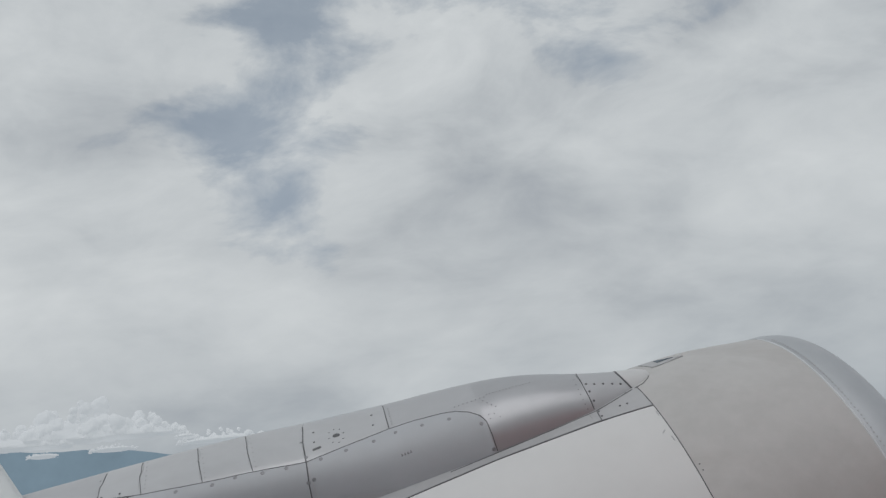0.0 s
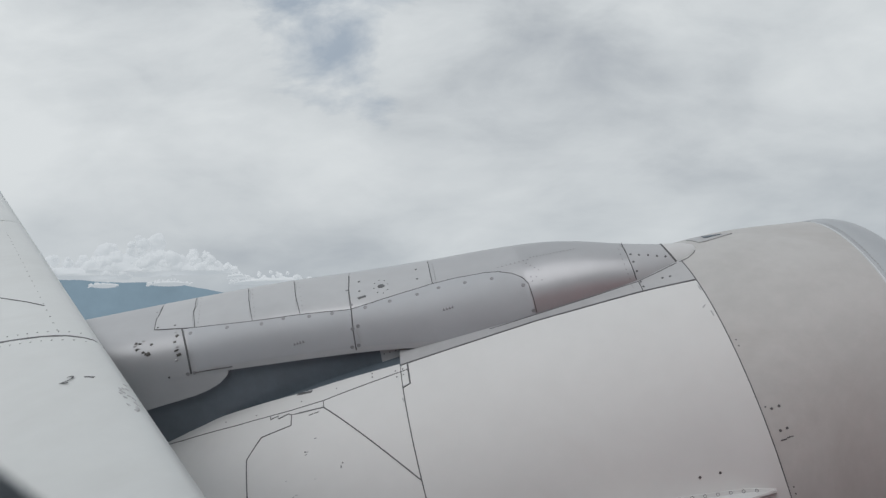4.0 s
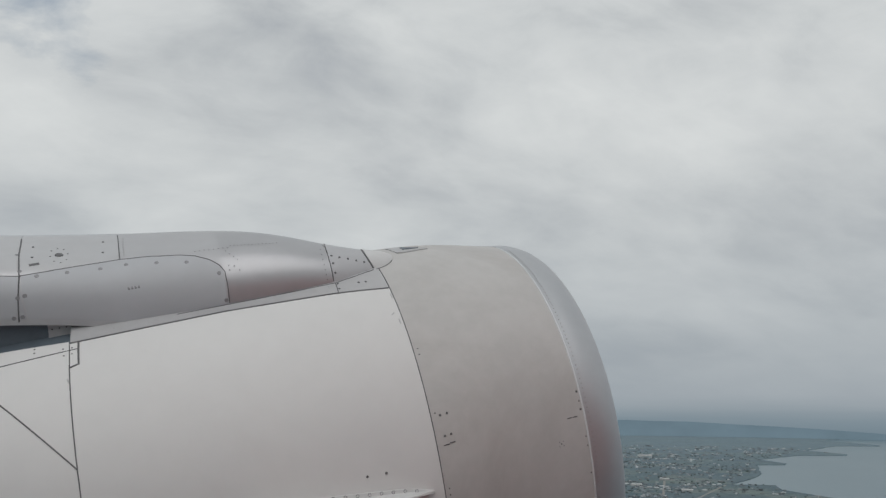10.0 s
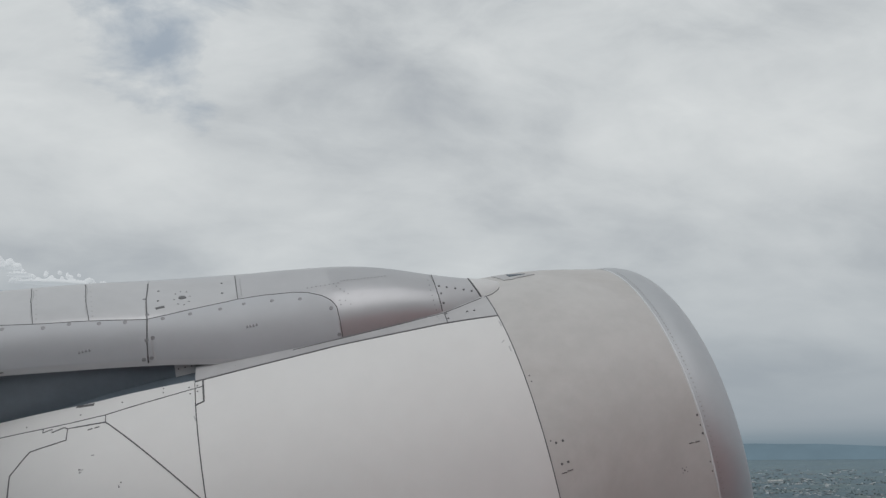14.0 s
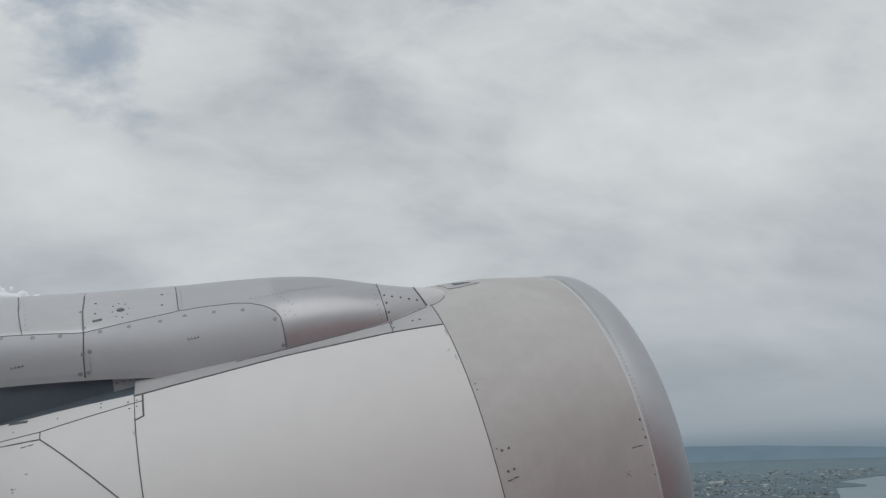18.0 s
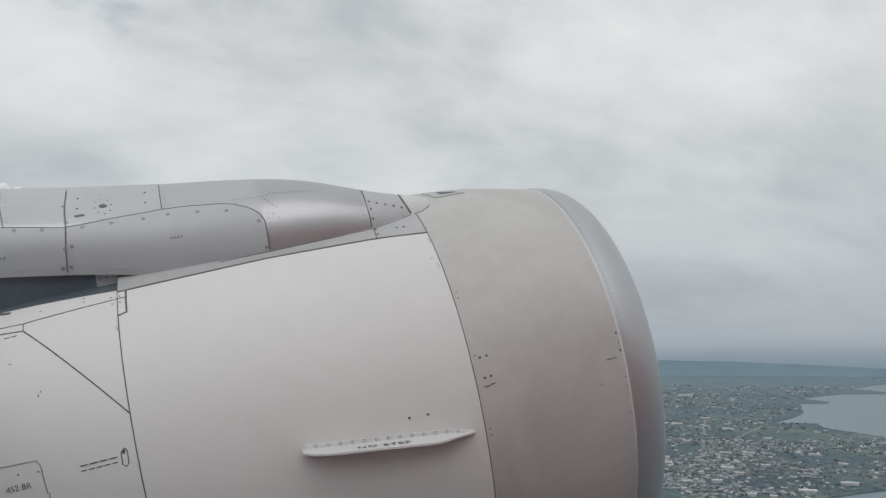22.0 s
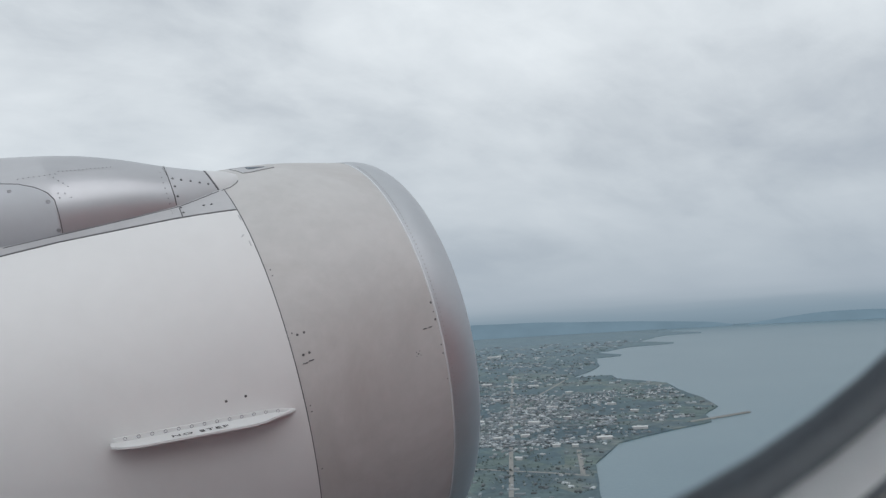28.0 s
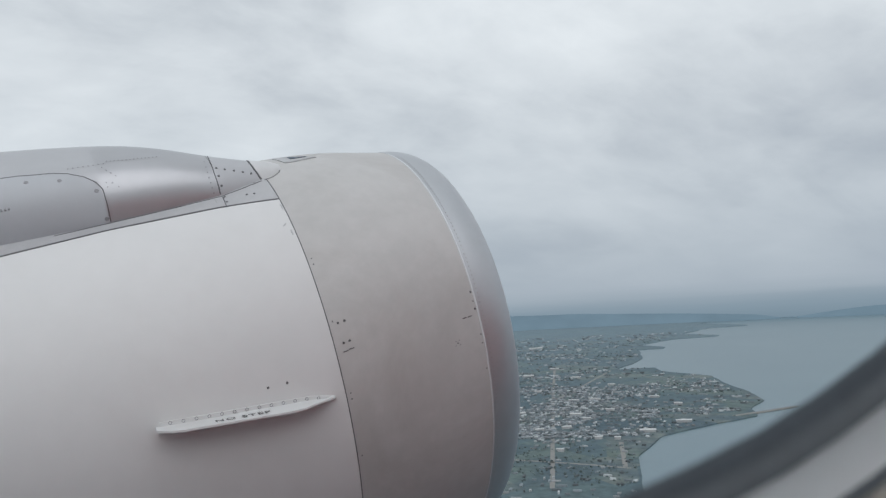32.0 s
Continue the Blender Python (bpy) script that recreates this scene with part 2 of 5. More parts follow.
def part(name, data, mat, parent, label="", smooth=True):
    if isinstance(data, bmesh.types.BMesh):
        me = bpy.data.meshes.new(name)
        data.normal_update()
        data.to_mesh(me)
        data.free()
        me.materials.append(mat)
        me.polygons.foreach_set("use_smooth", [smooth] * len(me.polygons))
    elif isinstance(data, tuple):
        me = mesh_of(name, data[0], data[1], mat, smooth)
    else:
        me = data
    ob = new(name, me)
    ob.parent = parent
    if label:
        tagged(ob, label)
    return ob


def lerp(x, pts):
    if x <= pts[0][0]:
        return pts[0][1]
    for (a, va), (b, vb) in zip(pts, pts[1:]):
        if x <= b:
            return va + (vb - va) * (x - a) / (b - a)
    return pts[-1][1]


def smooth_lerp(x, pts):
    """Catmull-Rom through pts."""
    if x <= pts[0][0]:
        return pts[0][1]
    for i in range(len(pts) - 1):
        (a, va), (b, vb) = pts[i], pts[i + 1]
        if x <= b:
            p0 = pts[max(i - 1, 0)]
            p3 = pts[min(i + 2, len(pts) - 1)]
            t, d = (x - a) / (b - a), b - a
            m0 = (vb - p0[1]) / max(b - p0[0], 1e-6) * d
            m1 = (p3[1] - va) / max(p3[0] - a, 1e-6) * d
            return ((2 * t ** 3 - 3 * t * t + 1) * va + (t ** 3 - 2 * t * t + t) * m0 + (-2 * t ** 3 + 3 * t * t) * vb + (t ** 3 - t * t) * m1)
    return pts[-1][1]


RADIUS = [(-2.67, 0.696), (-2.27, 0.777), (-1.77, 0.848), (-1.37, 0.884), (-1.07, 0.8926), (-0.535, 0.8953), (0.0, 0.896), (0.283, 0.881), (0.567, 0.8367)]


def cowl_pt(x, deg, off=0.0):
    """A point on the cowl: x along the engine, deg round it from its long axis towards the cabin."""
    r = smooth_lerp(x, RADIUS) + off
    a = radians(deg)
    y, z = -r * math.sin(a), OVAL * r * math.cos(a)
    return Vector((x, y * math.cos(LEAN) - z * math.sin(LEAN), y * math.sin(LEAN) + z * math.cos(LEAN)))


def cowl_n(x, deg):
    e = 0.01
    u = cowl_pt(x + e, deg) - cowl_pt(x - e, deg)
    v = cowl_pt(x, deg + 1) - cowl_pt(x, deg - 1)
    n = v.cross(u).normalized()
    mid = cowl_pt(x, deg)
    return n if n.dot(Vector((0, mid.y, mid.z))) > 0 else -n


def grid_shell(fn, us, vs, depth, closed=False):
    """A panel: outer skin fn(u, v, off) with turned-in edges of the given depth."""
    verts, faces = [], []
    nu, nv = len(us), len(vs)
    for u in us:
        for v in vs:
            verts.append(fn(u, v, 0.0))
    for i in range(nu - 1):
        for j in range(nv - 1):
            faces.append((i * nv + j, i * nv + j + 1, (i + 1) * nv + j + 1, (i + 1) * nv + j))
    edge = [i * nv for i in range(nu)] + [(nu - 1) * nv + j for j in range(1, nv)] + [i * nv + nv - 1 for i in range(nu - 2, -1, -1)] + [j for j in range(nv - 2, 0, -1)]
    pars = [(us[k // nv], vs[k % nv]) for k in edge]
    base = len(verts)
    for u, v in pars:
        verts.append(fn(u, v, -depth))
    m = len(edge)
    for k in range(m):
        k2 = (k + 1) % m
        faces.append((edge[k], edge[k2], base + k2, base + k))
    bm = bmesh.new()
    me = mesh_of("tmp", verts, faces, None)
    bm.from_mesh(me)
    bpy.data.meshes.remove(me)
    bmesh.ops.recalc_face_normals(bm, faces=bm.faces)
    for e in bm.edges:
        if len(e.link_faces) == 2 and e.calc_face_angle(0) > 0.6:
            e.smooth = False
    return bm


def span(a, b, n):
    return [a + (b - a) * i / (n - 1) for i in range(n)]


def strip_on(fn, nfn, pts, width, proud=0.0012, step=0.03):
    """A thin flush strip along pts (u, v) on a surface."""
    P = []
    for (a, b) in zip(pts, pts[1:]):
        L = (fn(*b) - fn(*a)).length
        k = max(1, int(L / step))
        for i in range(k):
            t = i / k
            P.append((a[0] + (b[0] - a[0]) * t, a[1] + (b[1] - a[1]) * t))
    P.append(pts[-1])
    W = [fn(*p) for p in P]
    verts, faces = [], []
    for i, p in enumerate(P):
        d = (W[min(i + 1, len(W) - 1)] - W[max(i - 1, 0)]).normalized()
        n = nfn(*p)
        s = d.cross(n).normalized() * width / 2
        c = W[i] + n * proud
        verts += [c - s, c + s, W[i] + s * 1.2 - n * 0.003, W[i] - s * 1.2 - n * 0.003]
        if i:
            o = (i - 1) * 4
            for a, b in ((0, 1), (1, 2), (3, 0)):
                faces.append((o + a, o + b, o + 4 + b, o + 4 + a))
    return verts, faces


def disc_mesh(name, r, h, mat, sides=8):
    v = [(r * math.cos(2 * math.pi * i / sides), r * math.sin(2 * math.pi * i / sides), 0) for i in range(sides)]
    v += [(0.8 * x, 0.8 * y, h) for x, y, _ in v]
    f = [tuple(range(sides, 2 * sides))] + [(i, (i + 1) % sides, sides + (i + 1) % sides, sides + i) for i in range(sides)]
    return mesh_of(name, v, f, mat, False)


DOT_S = disc_mesh("fastener_small", 0.0029, 0.0013, FASTEN)
DOT_M = disc_mesh("fastener_medium", 0.0045, 0.0016, FASTEN)
DOT_L = disc_mesh("fastener_large", 0.0072, 0.0008, FLUSH, 12)
DOT_P = disc_mesh("fastener_faint", 0.003, 0.001, STRIP)
DOT_R = disc_mesh("rivet_small", 0.0024, 0.0009, FLUSH)


RINGM = material("dull_ring_fastener", (0.26, 0.26, 0.27), 0.5, 0.2, 0.2, 40.0)


def ring_mesh(name, r0, r1, h, mat, sides=12):
    v, f = [], []
    for i in range(sides):
        c, q = math.cos(2 * math.pi * i / sides), math.sin(2 * math.pi * i / sides)
        v += [(r1 * c, r1 * q, 0), (r1 * c, r1 * q, h), (r0 * c, r0 * q, h), (r0 * c, r0 * q, 0)]
        j = (i + 1) % sides
        f += [(4 * i + k, 4 * j + k, 4 * j + k + 1, 4 * i + k + 1) for k in range(3)]
    return mesh_of(name, v, f, mat, False)


RING = ring_mesh("fastener_ring", 0.0038, 0.0056, 0.0012, RINGM)


def put_dot(me, p, n, parent, name="fastener"):
    ob = new(name, me)
    ob.parent = parent
    q = n.to_track_quat("Z", "Y").to_matrix().to_4x4()
    ob.matrix_local = Matrix.Translation(p + n * 0.0004) @ q
    return ob


# ---------------------------------------------------------------- engine nacelle
def nacelle():
    eng = thing("engine_nacelle", "large pale grey jet engine cowling hung from its pylon", "jet engine")
    gap = 0.0016
    inlet = part("inlet_cowl", grid_shell(cowl_pt, span(gap, 0.567 - 0.001, 14), span(-180, 180, 121), 0.02), INLET, eng, "warm grey painted inlet cowl with faint stains")
    # polished lip: outer quarter, nose and inner wall
    prof = []
    for i in range(15):
        a = i / 14 * math.pi / 2
        prof.append((0.570 + 0.166 * math.sin(a), 0.8362 - 0.094 * (1 - math.cos(a))))
    for i in range(1, 9):
        a = i / 8 * math.pi / 2
        prof.append((0.736 - 0.10 * (1 - math.cos(a)), 0.7422 - 0.055 * math.sin(a)))
    prof += [(0.45, 0.675), (0.2, 0.665), (-0.25, 0.665)]
    verts, faces, n = [], [], 120
    for x, r in prof:
        for k in range(n):
            a = 2 * math.pi * k / n
            y, z = -r * math.sin(a), (OVAL * r - (OVAL - 1) * 0.0) * math.cos(a)
            verts.append((x, y * math.cos(LEAN) - z * math.sin(LEAN), y * math.sin(LEAN) + z * math.cos(LEAN)))
    for i in range(len(prof) - 1):
        for k in range(n):
            faces.append((i * n + k, i * n + (k + 1) % n, (i + 1) * n + (k + 1) % n, (i + 1) * n + k))
    lip = part("inlet_lip", (verts, faces), LIPM, eng, "bare brushed aluminium inlet lip")
    # fan far inside
    fan = []
    ff = []
    for k in range(24):
        a0 = 2 * math.pi * k / 24
        for r, da, dx in ((0.18, 0.0, 0.0), (0.66, 0.05, 0.04), (0.66, 0.26, -0.04), (0.18, 0.2, -0.05)):
            fan.append((-0.2 + dx, r * math.cos(a0 + da) * 0.97, r * math.sin(a0 + da) * 1.0))
        ff.append((4 * k, 4 * k + 1, 4 * k + 2, 4 * k + 3))
    part("fan", (fan, ff), FAN, eng, "", False)
    bm = bmesh.new()
    bmesh.ops.create_cone(bm, segments=24, radius1=0.2, radius2=0.01, depth=0.35, matrix=Matrix.Translation((-0.05, 0, 0)) @ pose(0, 0, 0, 0, 90, 0))
    part("spinner", bm, FAN, eng)
    # fan cowl door, towards the cabin and round below
    def fan_edge(x):
        return lerp(x, [(-1.07, -9.0), (-0.56, -10.1), (-0.18, -9.0), (0, -7.6)])
    def fan_fn(u, v, off):
        return cowl_pt(u, fan_edge(u) + v * (180 - fan_edge(u)), off)
    part("fan_cowl_door", grid_shell(fan_fn, span(-1.068 + gap, -gap, 16), span(0.001, 1, 70), 0.02), WHITE, eng, "pale grey fan cowl door with a fine dark seam")
    def far_fn(u, v, off):
        return cowl_pt(u, -180 + v * 122, off)
    part("fan_cowl_door", grid_shell(far_fn, span(-1.068 + gap, -gap, 10), span(0, 1, 40), 0.02), WHITE, eng)
    # fixed fairing beside the pylon
    def strip_fn(u, v, off):
        return cowl_pt(u, -57.8 + v * (fan_edge(u) - 0.35 + 57.8), off)
    part("hinge_fairing", grid_shell(strip_fn, span(-1.068 + gap, -gap, 12), span(0, 1, 30), 0.02), STRIP, eng, "dull grey fairing along the pylon foot")
    # reverser cowl aft of the fan cowl; its upper edge drops away from the pylon
    def rev_edge(x):
        return lerp(x, [(-2.5, -30), (-2.04, -22), (-1.85, -16.5), (-1.43, -11.2), (-1.07, -9.6)])
    def rev_fn(u, v, off):
        return cowl_pt(u, rev_edge(u) + v * (180 - rev_edge(u)), off)
    part("reverser_cowl", grid_shell(rev_fn, span(-2.6, -1.068 - gap, 20), span(0, 1, 70), 0.025), WHITE, eng, "pale grey thrust reverser cowl")
    def rev_far(u, v, off):
        return cowl_pt(u, -180 + v * 120, off)
    part("reverser_cowl", grid_shell(rev_far, span(-2.6, -1.068 - gap, 10), span(0, 1, 40), 0.025), WHITE, eng)
    # dark inner barrel behind the joints
    def core_fn(u, v, off):
        return cowl_pt(u, v, -0.022 + off)
    part("inner_barrel", grid_shell(core_fn, span(-2.58, 0.5, 24), span(-180, 180, 73), 0.005), DARK, eng, "dark inner barrel behind the joints")
    # joints
    def seam(pts, w=0.0032, name="seam"):
        return part(name, strip_on(cowl_pt, cowl_n, pts, w), SEAM, eng)
    seam([(0, d) for d in span(-17, 150, 60)], 0.0028)
    seam([(-1.0685, d) for d in span(-2.5, 140, 50)], 0.003)
    seam([(x, fan_edge(x)) for x in span(-1.04, 0, 14)], 0.0034)
    seam([(-0.181, -8.9), (-0.177, -12.9)], 0.003)
    seam([(-0.01, -16.5), (0.03, -17.5), (0.06, -19.3), (0.076, -21.5), (0.08, -23.5)], 0.003)
    seam([(-0.73, -12.35), (-0.552, -12.55), (-0.33, -12.8), (-0.18, -13.25), (-0.113, -14.4), (-0.02, -16.5)], 0.003)
    seam([(-1.041, -9.2), (-1.041, -2.4), (-1.0685, -1.8)], 0.006)
    # upper rail of the reverser and its stepped door outline
    seam([(-1.042, -6.9), (-1.2, -6.3), (-1.357, -5.7), (-1.48, -6.4), (-1.56, -7.2)], 0.0028)
    seam([(-1.357, -5.7), (-1.356, -3.6)], 0.0025)
    seam([(-1.356, -3.6), (-1.0685, 19.7)], 0.0038)
    seam([(-1.356, -3.6), (-1.478, -4.9), (-1.48, -1.8), (-1.594, -1.6), (-1.65, 3.0), (-1.657, 14), (-1.66, 40)], 0.0038)
    seam([(-1.478, -4.9), (-1.49, -5.6), (-1.53, -5.2), (-1.53, -6.2), (-1.56, -6.0), (-1.56, -7.2)], 0.0035)
    seam([(-1.56, -7.2), (-1.7, -8.8), (-1.94, -12.6), (-2.2, -18)], 0.0028)
    seam([(-1.40, -10.3), (-1.46, -11.3)], 0.010)
    # small access door with fasteners, low on the reverser
    box = [(-1.330, 30), (-1.336, 25.0), (-1.346, 24.0), (-1.47, 23.5), (-1.5, 24), (-1.505, 34), (-1.49, 35.4), (-1.34, 35.4), (-1.327, 34), (-1.325, 30)]
    part("panel_outline", strip_on(cowl_pt, cowl_n, box, 0.0026), FLUSH, eng)
    for x, d in ((-1.345, 26), (-1.345, 31), (-1.40, 25.6), (-1.46, 25.2), (-1.485, 27), (-1.485, 32)):
        put_dot(DOT_S, cowl_pt(x, d), cowl_n(x, d), eng)
    # recessed latch slot
    seam([(-1.10, 25.6), (-1.094, 26.3), (-1.096, 28.4), (-1.104, 28.9), (-1.113, 28.4), (-1.112, 26.2), (-1.10, 25.6)], 0.003)
    part("latch", strip_on(cowl_pt, cowl_n, [(-1.104, 25.9), (-1.105, 26.6)], 0.008), FASTEN, eng)
    # lower service panel outline, seen from farther forward
    seam([(-0.78, 51.5), (-0.70, 51.6), (-0.685, 53), (-0.672, 64), (-0.68, 66.5), (-0.78, 67)], 0.003)
    seam([(-0.71, 55), (-0.73, 55.2)], 0.004)
    # stencilled lines too small to read
    def bars(x, d, n, length, gapx=0.012, name="stencil"):
        for i in range(n):
            part(name, strip_on(cowl_pt, cowl_n, [(x - i * (length + gapx), d), (x - i * (length + gapx) - length, d)], 0.0030), MARK, eng)
    bars(-1.125, 26.9, 4, 0.022, 0.006)
    bars(-1.125, 27.8, 5, 0.017, 0.005)
    cowl_text('452 BR', -1.404, 27.9, 0.024, eng)
    bars(-1.375, -2.8, 2, 0.016, 0.005)
    bars(0.064, 30.7, 1, 0.02)
    bars(0.042, 30.9, 1, 0.018)
    bars(0.535, 31.4, 2, 0.018, 0.006)
    # sparse fasteners along the seams
    for d in (10.5, 11.9, 24.5, 39, 40.2, 52, 63, 64):
        put_dot(DOT_S, cowl_pt(0.016, d), cowl_n(0.016, d), eng)
    for x, d in ((0.032, 25.1), (0.056, 25.0), (0.033, 29.2), (0.055, 29.1), (-0.242, 33.1), (-0.18, 33.3)):
        put_dot(DOT_M, cowl_pt(x, d), cowl_n(x, d), eng)
    for dx, dd in ((0, 0), (0.009, 0.45), (-0.009, 0.45), (0.008, -0.5), (-0.007, -0.45)):
        put_dot(DOT_R if dx else DOT_S, cowl_pt(0.451 + dx, 36.3 + dd), cowl_n(0.451, 36.3), eng)
    for d, m in ((26, DOT_M), (28.2, DOT_S), (30, DOT_M), (36, DOT_S), (38, DOT_S), (44, DOT_S)):
        put_dot(m, cowl_pt(0.556, d), cowl_n(0.556, d), eng)
    for i in range(110):
        d = -24 + i * 1.1
        put_dot(DOT_P, cowl_pt(0.583, d, 0.0006), cowl_n(0.566, d), lip, "rivet")
    # scuffs and scratches on the reverser
    rnd = random.Random(15)
    for k in range(9):
        x0, d0 = rnd.choice(((-1.31, 11.6), (-1.43, 6.6), (-1.49, 15.0))) if k < 6 else (-1.58 + 0.2 * rnd.random(), 4 + 16 * rnd.random())
        x0, d0 = x0 + 0.02 * (rnd.random() - 0.5), d0 + 1.2 * (rnd.random() - 0.5)
        part("scuff", strip_on(cowl_pt, cowl_n, [(x0, d0), (x0 + 0.004 + 0.006 * rnd.random(), d0 + 0.3 * (rnd.random() - 0.5))], 0.0015 + 0.002 * rnd.random(), 0.0008), STRIP if k % 3 else FLUSH, eng)
    for x, d in ((-1.172, -9.3), (-1.172, -8.0), (-1.087, -7.6), (-1.084, -5.5), (-1.06, -7.5), (-1.06, -5.6), (-1.306, -8.2), (-1.441, -8.0), (-1.62, -9.5), (-1.75, -12.0), (-1.434, 6.4), (-1.31, 11.5), (-1.317, 12.3), (-0.171, -12.7), (-0.172, -10.6), (-0.097, -11.7), (-0.071, -11.5)):
        put_dot(DOT_S if x < -0.2 else DOT_M, cowl_pt(x, d), cowl_n(x, d), eng)
    for x, d in ((-0.93, -11.6), (-0.82, -11.3), (-0.74, -11.1), (-0.66, -11.2), (-0.205, -11.4), (-0.205, -12.4)):
        put_dot(DOT_P, cowl_pt(x, d), cowl_n(x, d), eng)
    # joint between inlet skin and lip, its highlight painted as a pale strip
    part("lip_joint", strip_on(cowl_pt, cowl_n, [(0.5665, d) for d in span(-30, 150, 60)], 0.007), BEZEL, eng, "pale joint line behind the lip, its highlight painted in")
    # worn primer at the door corner
    for x, d, dx, dd in ((-0.006, -5.5, 0.0, 1.6), (-0.02, 0.4, -0.012, 0.6), (-0.012, 2.4, 0.0, 1.4), (-1.075, 1.0, 0.004, 1.2)):
        part("scuff", strip_on(cowl_pt, cowl_n, [(x, d), (x + dx, d + dd)], 0.004), STRIP, eng)
    # air scoop flush in the inlet top
    sp = [(0.096, -33), (0.105, -28.5), (0.112, -25.2), (0.14, -25.0), (0.20, -26.0), (0.247, -26.9), (0.20, -29.5), (0.14, -33)]
    k = len(sp)
    sc = part("flush_scoop", ([cowl_pt(x, d, 0.003) for x, d in sp] + [cowl_pt(x, d, -0.004) for x, d in sp], [tuple(range(k))] + [(i, (i + 1) % k, k + (i + 1) % k, k + i) for i in range(k)]), STRIP, eng, "grey flush air scoop", False)
    so = [(0.146, -27.8), (0.150, -31.0), (0.214, -28.2)]
    part("scoop_opening", ([cowl_pt(x, d, 0.0045) for x, d in so] + [cowl_pt(x, d, -0.004) for x, d in so], [(0, 1, 2), (0, 1, 4, 3), (1, 2, 5, 4), (2, 0, 3, 5)]), DARK, sc, "", False)
    # fixed drain mast low on the inlet
    vs = [cowl_pt(0.154, 91), cowl_pt(0.40, 91), cowl_pt(0.38, 91, 0.035), cowl_pt(0.17, 91, 0.02)]
    off = Vector((0, 0, 0.02))
    vv = [v + off for v in vs] + [v - off for v in vs]
    part("drain_mast", (vv, [(0, 1, 2, 3), (7, 6, 5, 4), (0, 4, 5, 1), (1, 5, 6, 2), (2, 6, 7, 3), (3, 7, 4, 0)]), DARK, eng, "", False)
    # warning signs low on the door: ring with a bar, a red arrow and a bracket
    ring = [(-0.174 + 0.058 * math.cos(a), 79 + 2.6 * math.sin(a)) for a in span(0, 2 * math.pi, 25)]
    part("warning_ring", strip_on(cowl_pt, cowl_n, ring, 0.006), MARK, eng)
    part("warning_bar", strip_on(cowl_pt, cowl_n, [(-0.21, 80.6), (-0.135, 77.4)], 0.012), MARK, eng)
    part("warning_bracket", strip_on(cowl_pt, cowl_n, [(-0.281, 76.7), (-0.281, 90)], 0.014), WORN, eng)
    part("warning_arrow", strip_on(cowl_pt, cowl_n, [(-0.33, 78.6), (-0.40, 79.5)], 0.05), RED, eng)
    part("warning_arrow", strip_on(cowl_pt, cowl_n, [(-0.40, 79.5), (-0.50, 78.3)], 0.014), WORN, eng)
    strake(eng)
    return eng


def cowl_text(body, x, d, size, parent):
    cu = bpy.data.curves.new("lettering", "FONT")
    cu.body, cu.size, cu.align_x, cu.align_y = body, size, "CENTER", "CENTER"
    cu.materials.append(MARK)
    tx = new("lettering", cu)
    tx.parent = parent
    n = cowl_n(x, d)
    xa = (Vector((1, 0, 0)) - n * n.x).normalized()
    m = Matrix((xa, n.cross(xa), n)).transposed().to_4x4()
    m.translation = cowl_pt(x, d) + n * 0.0015
    tx.matrix_local = m


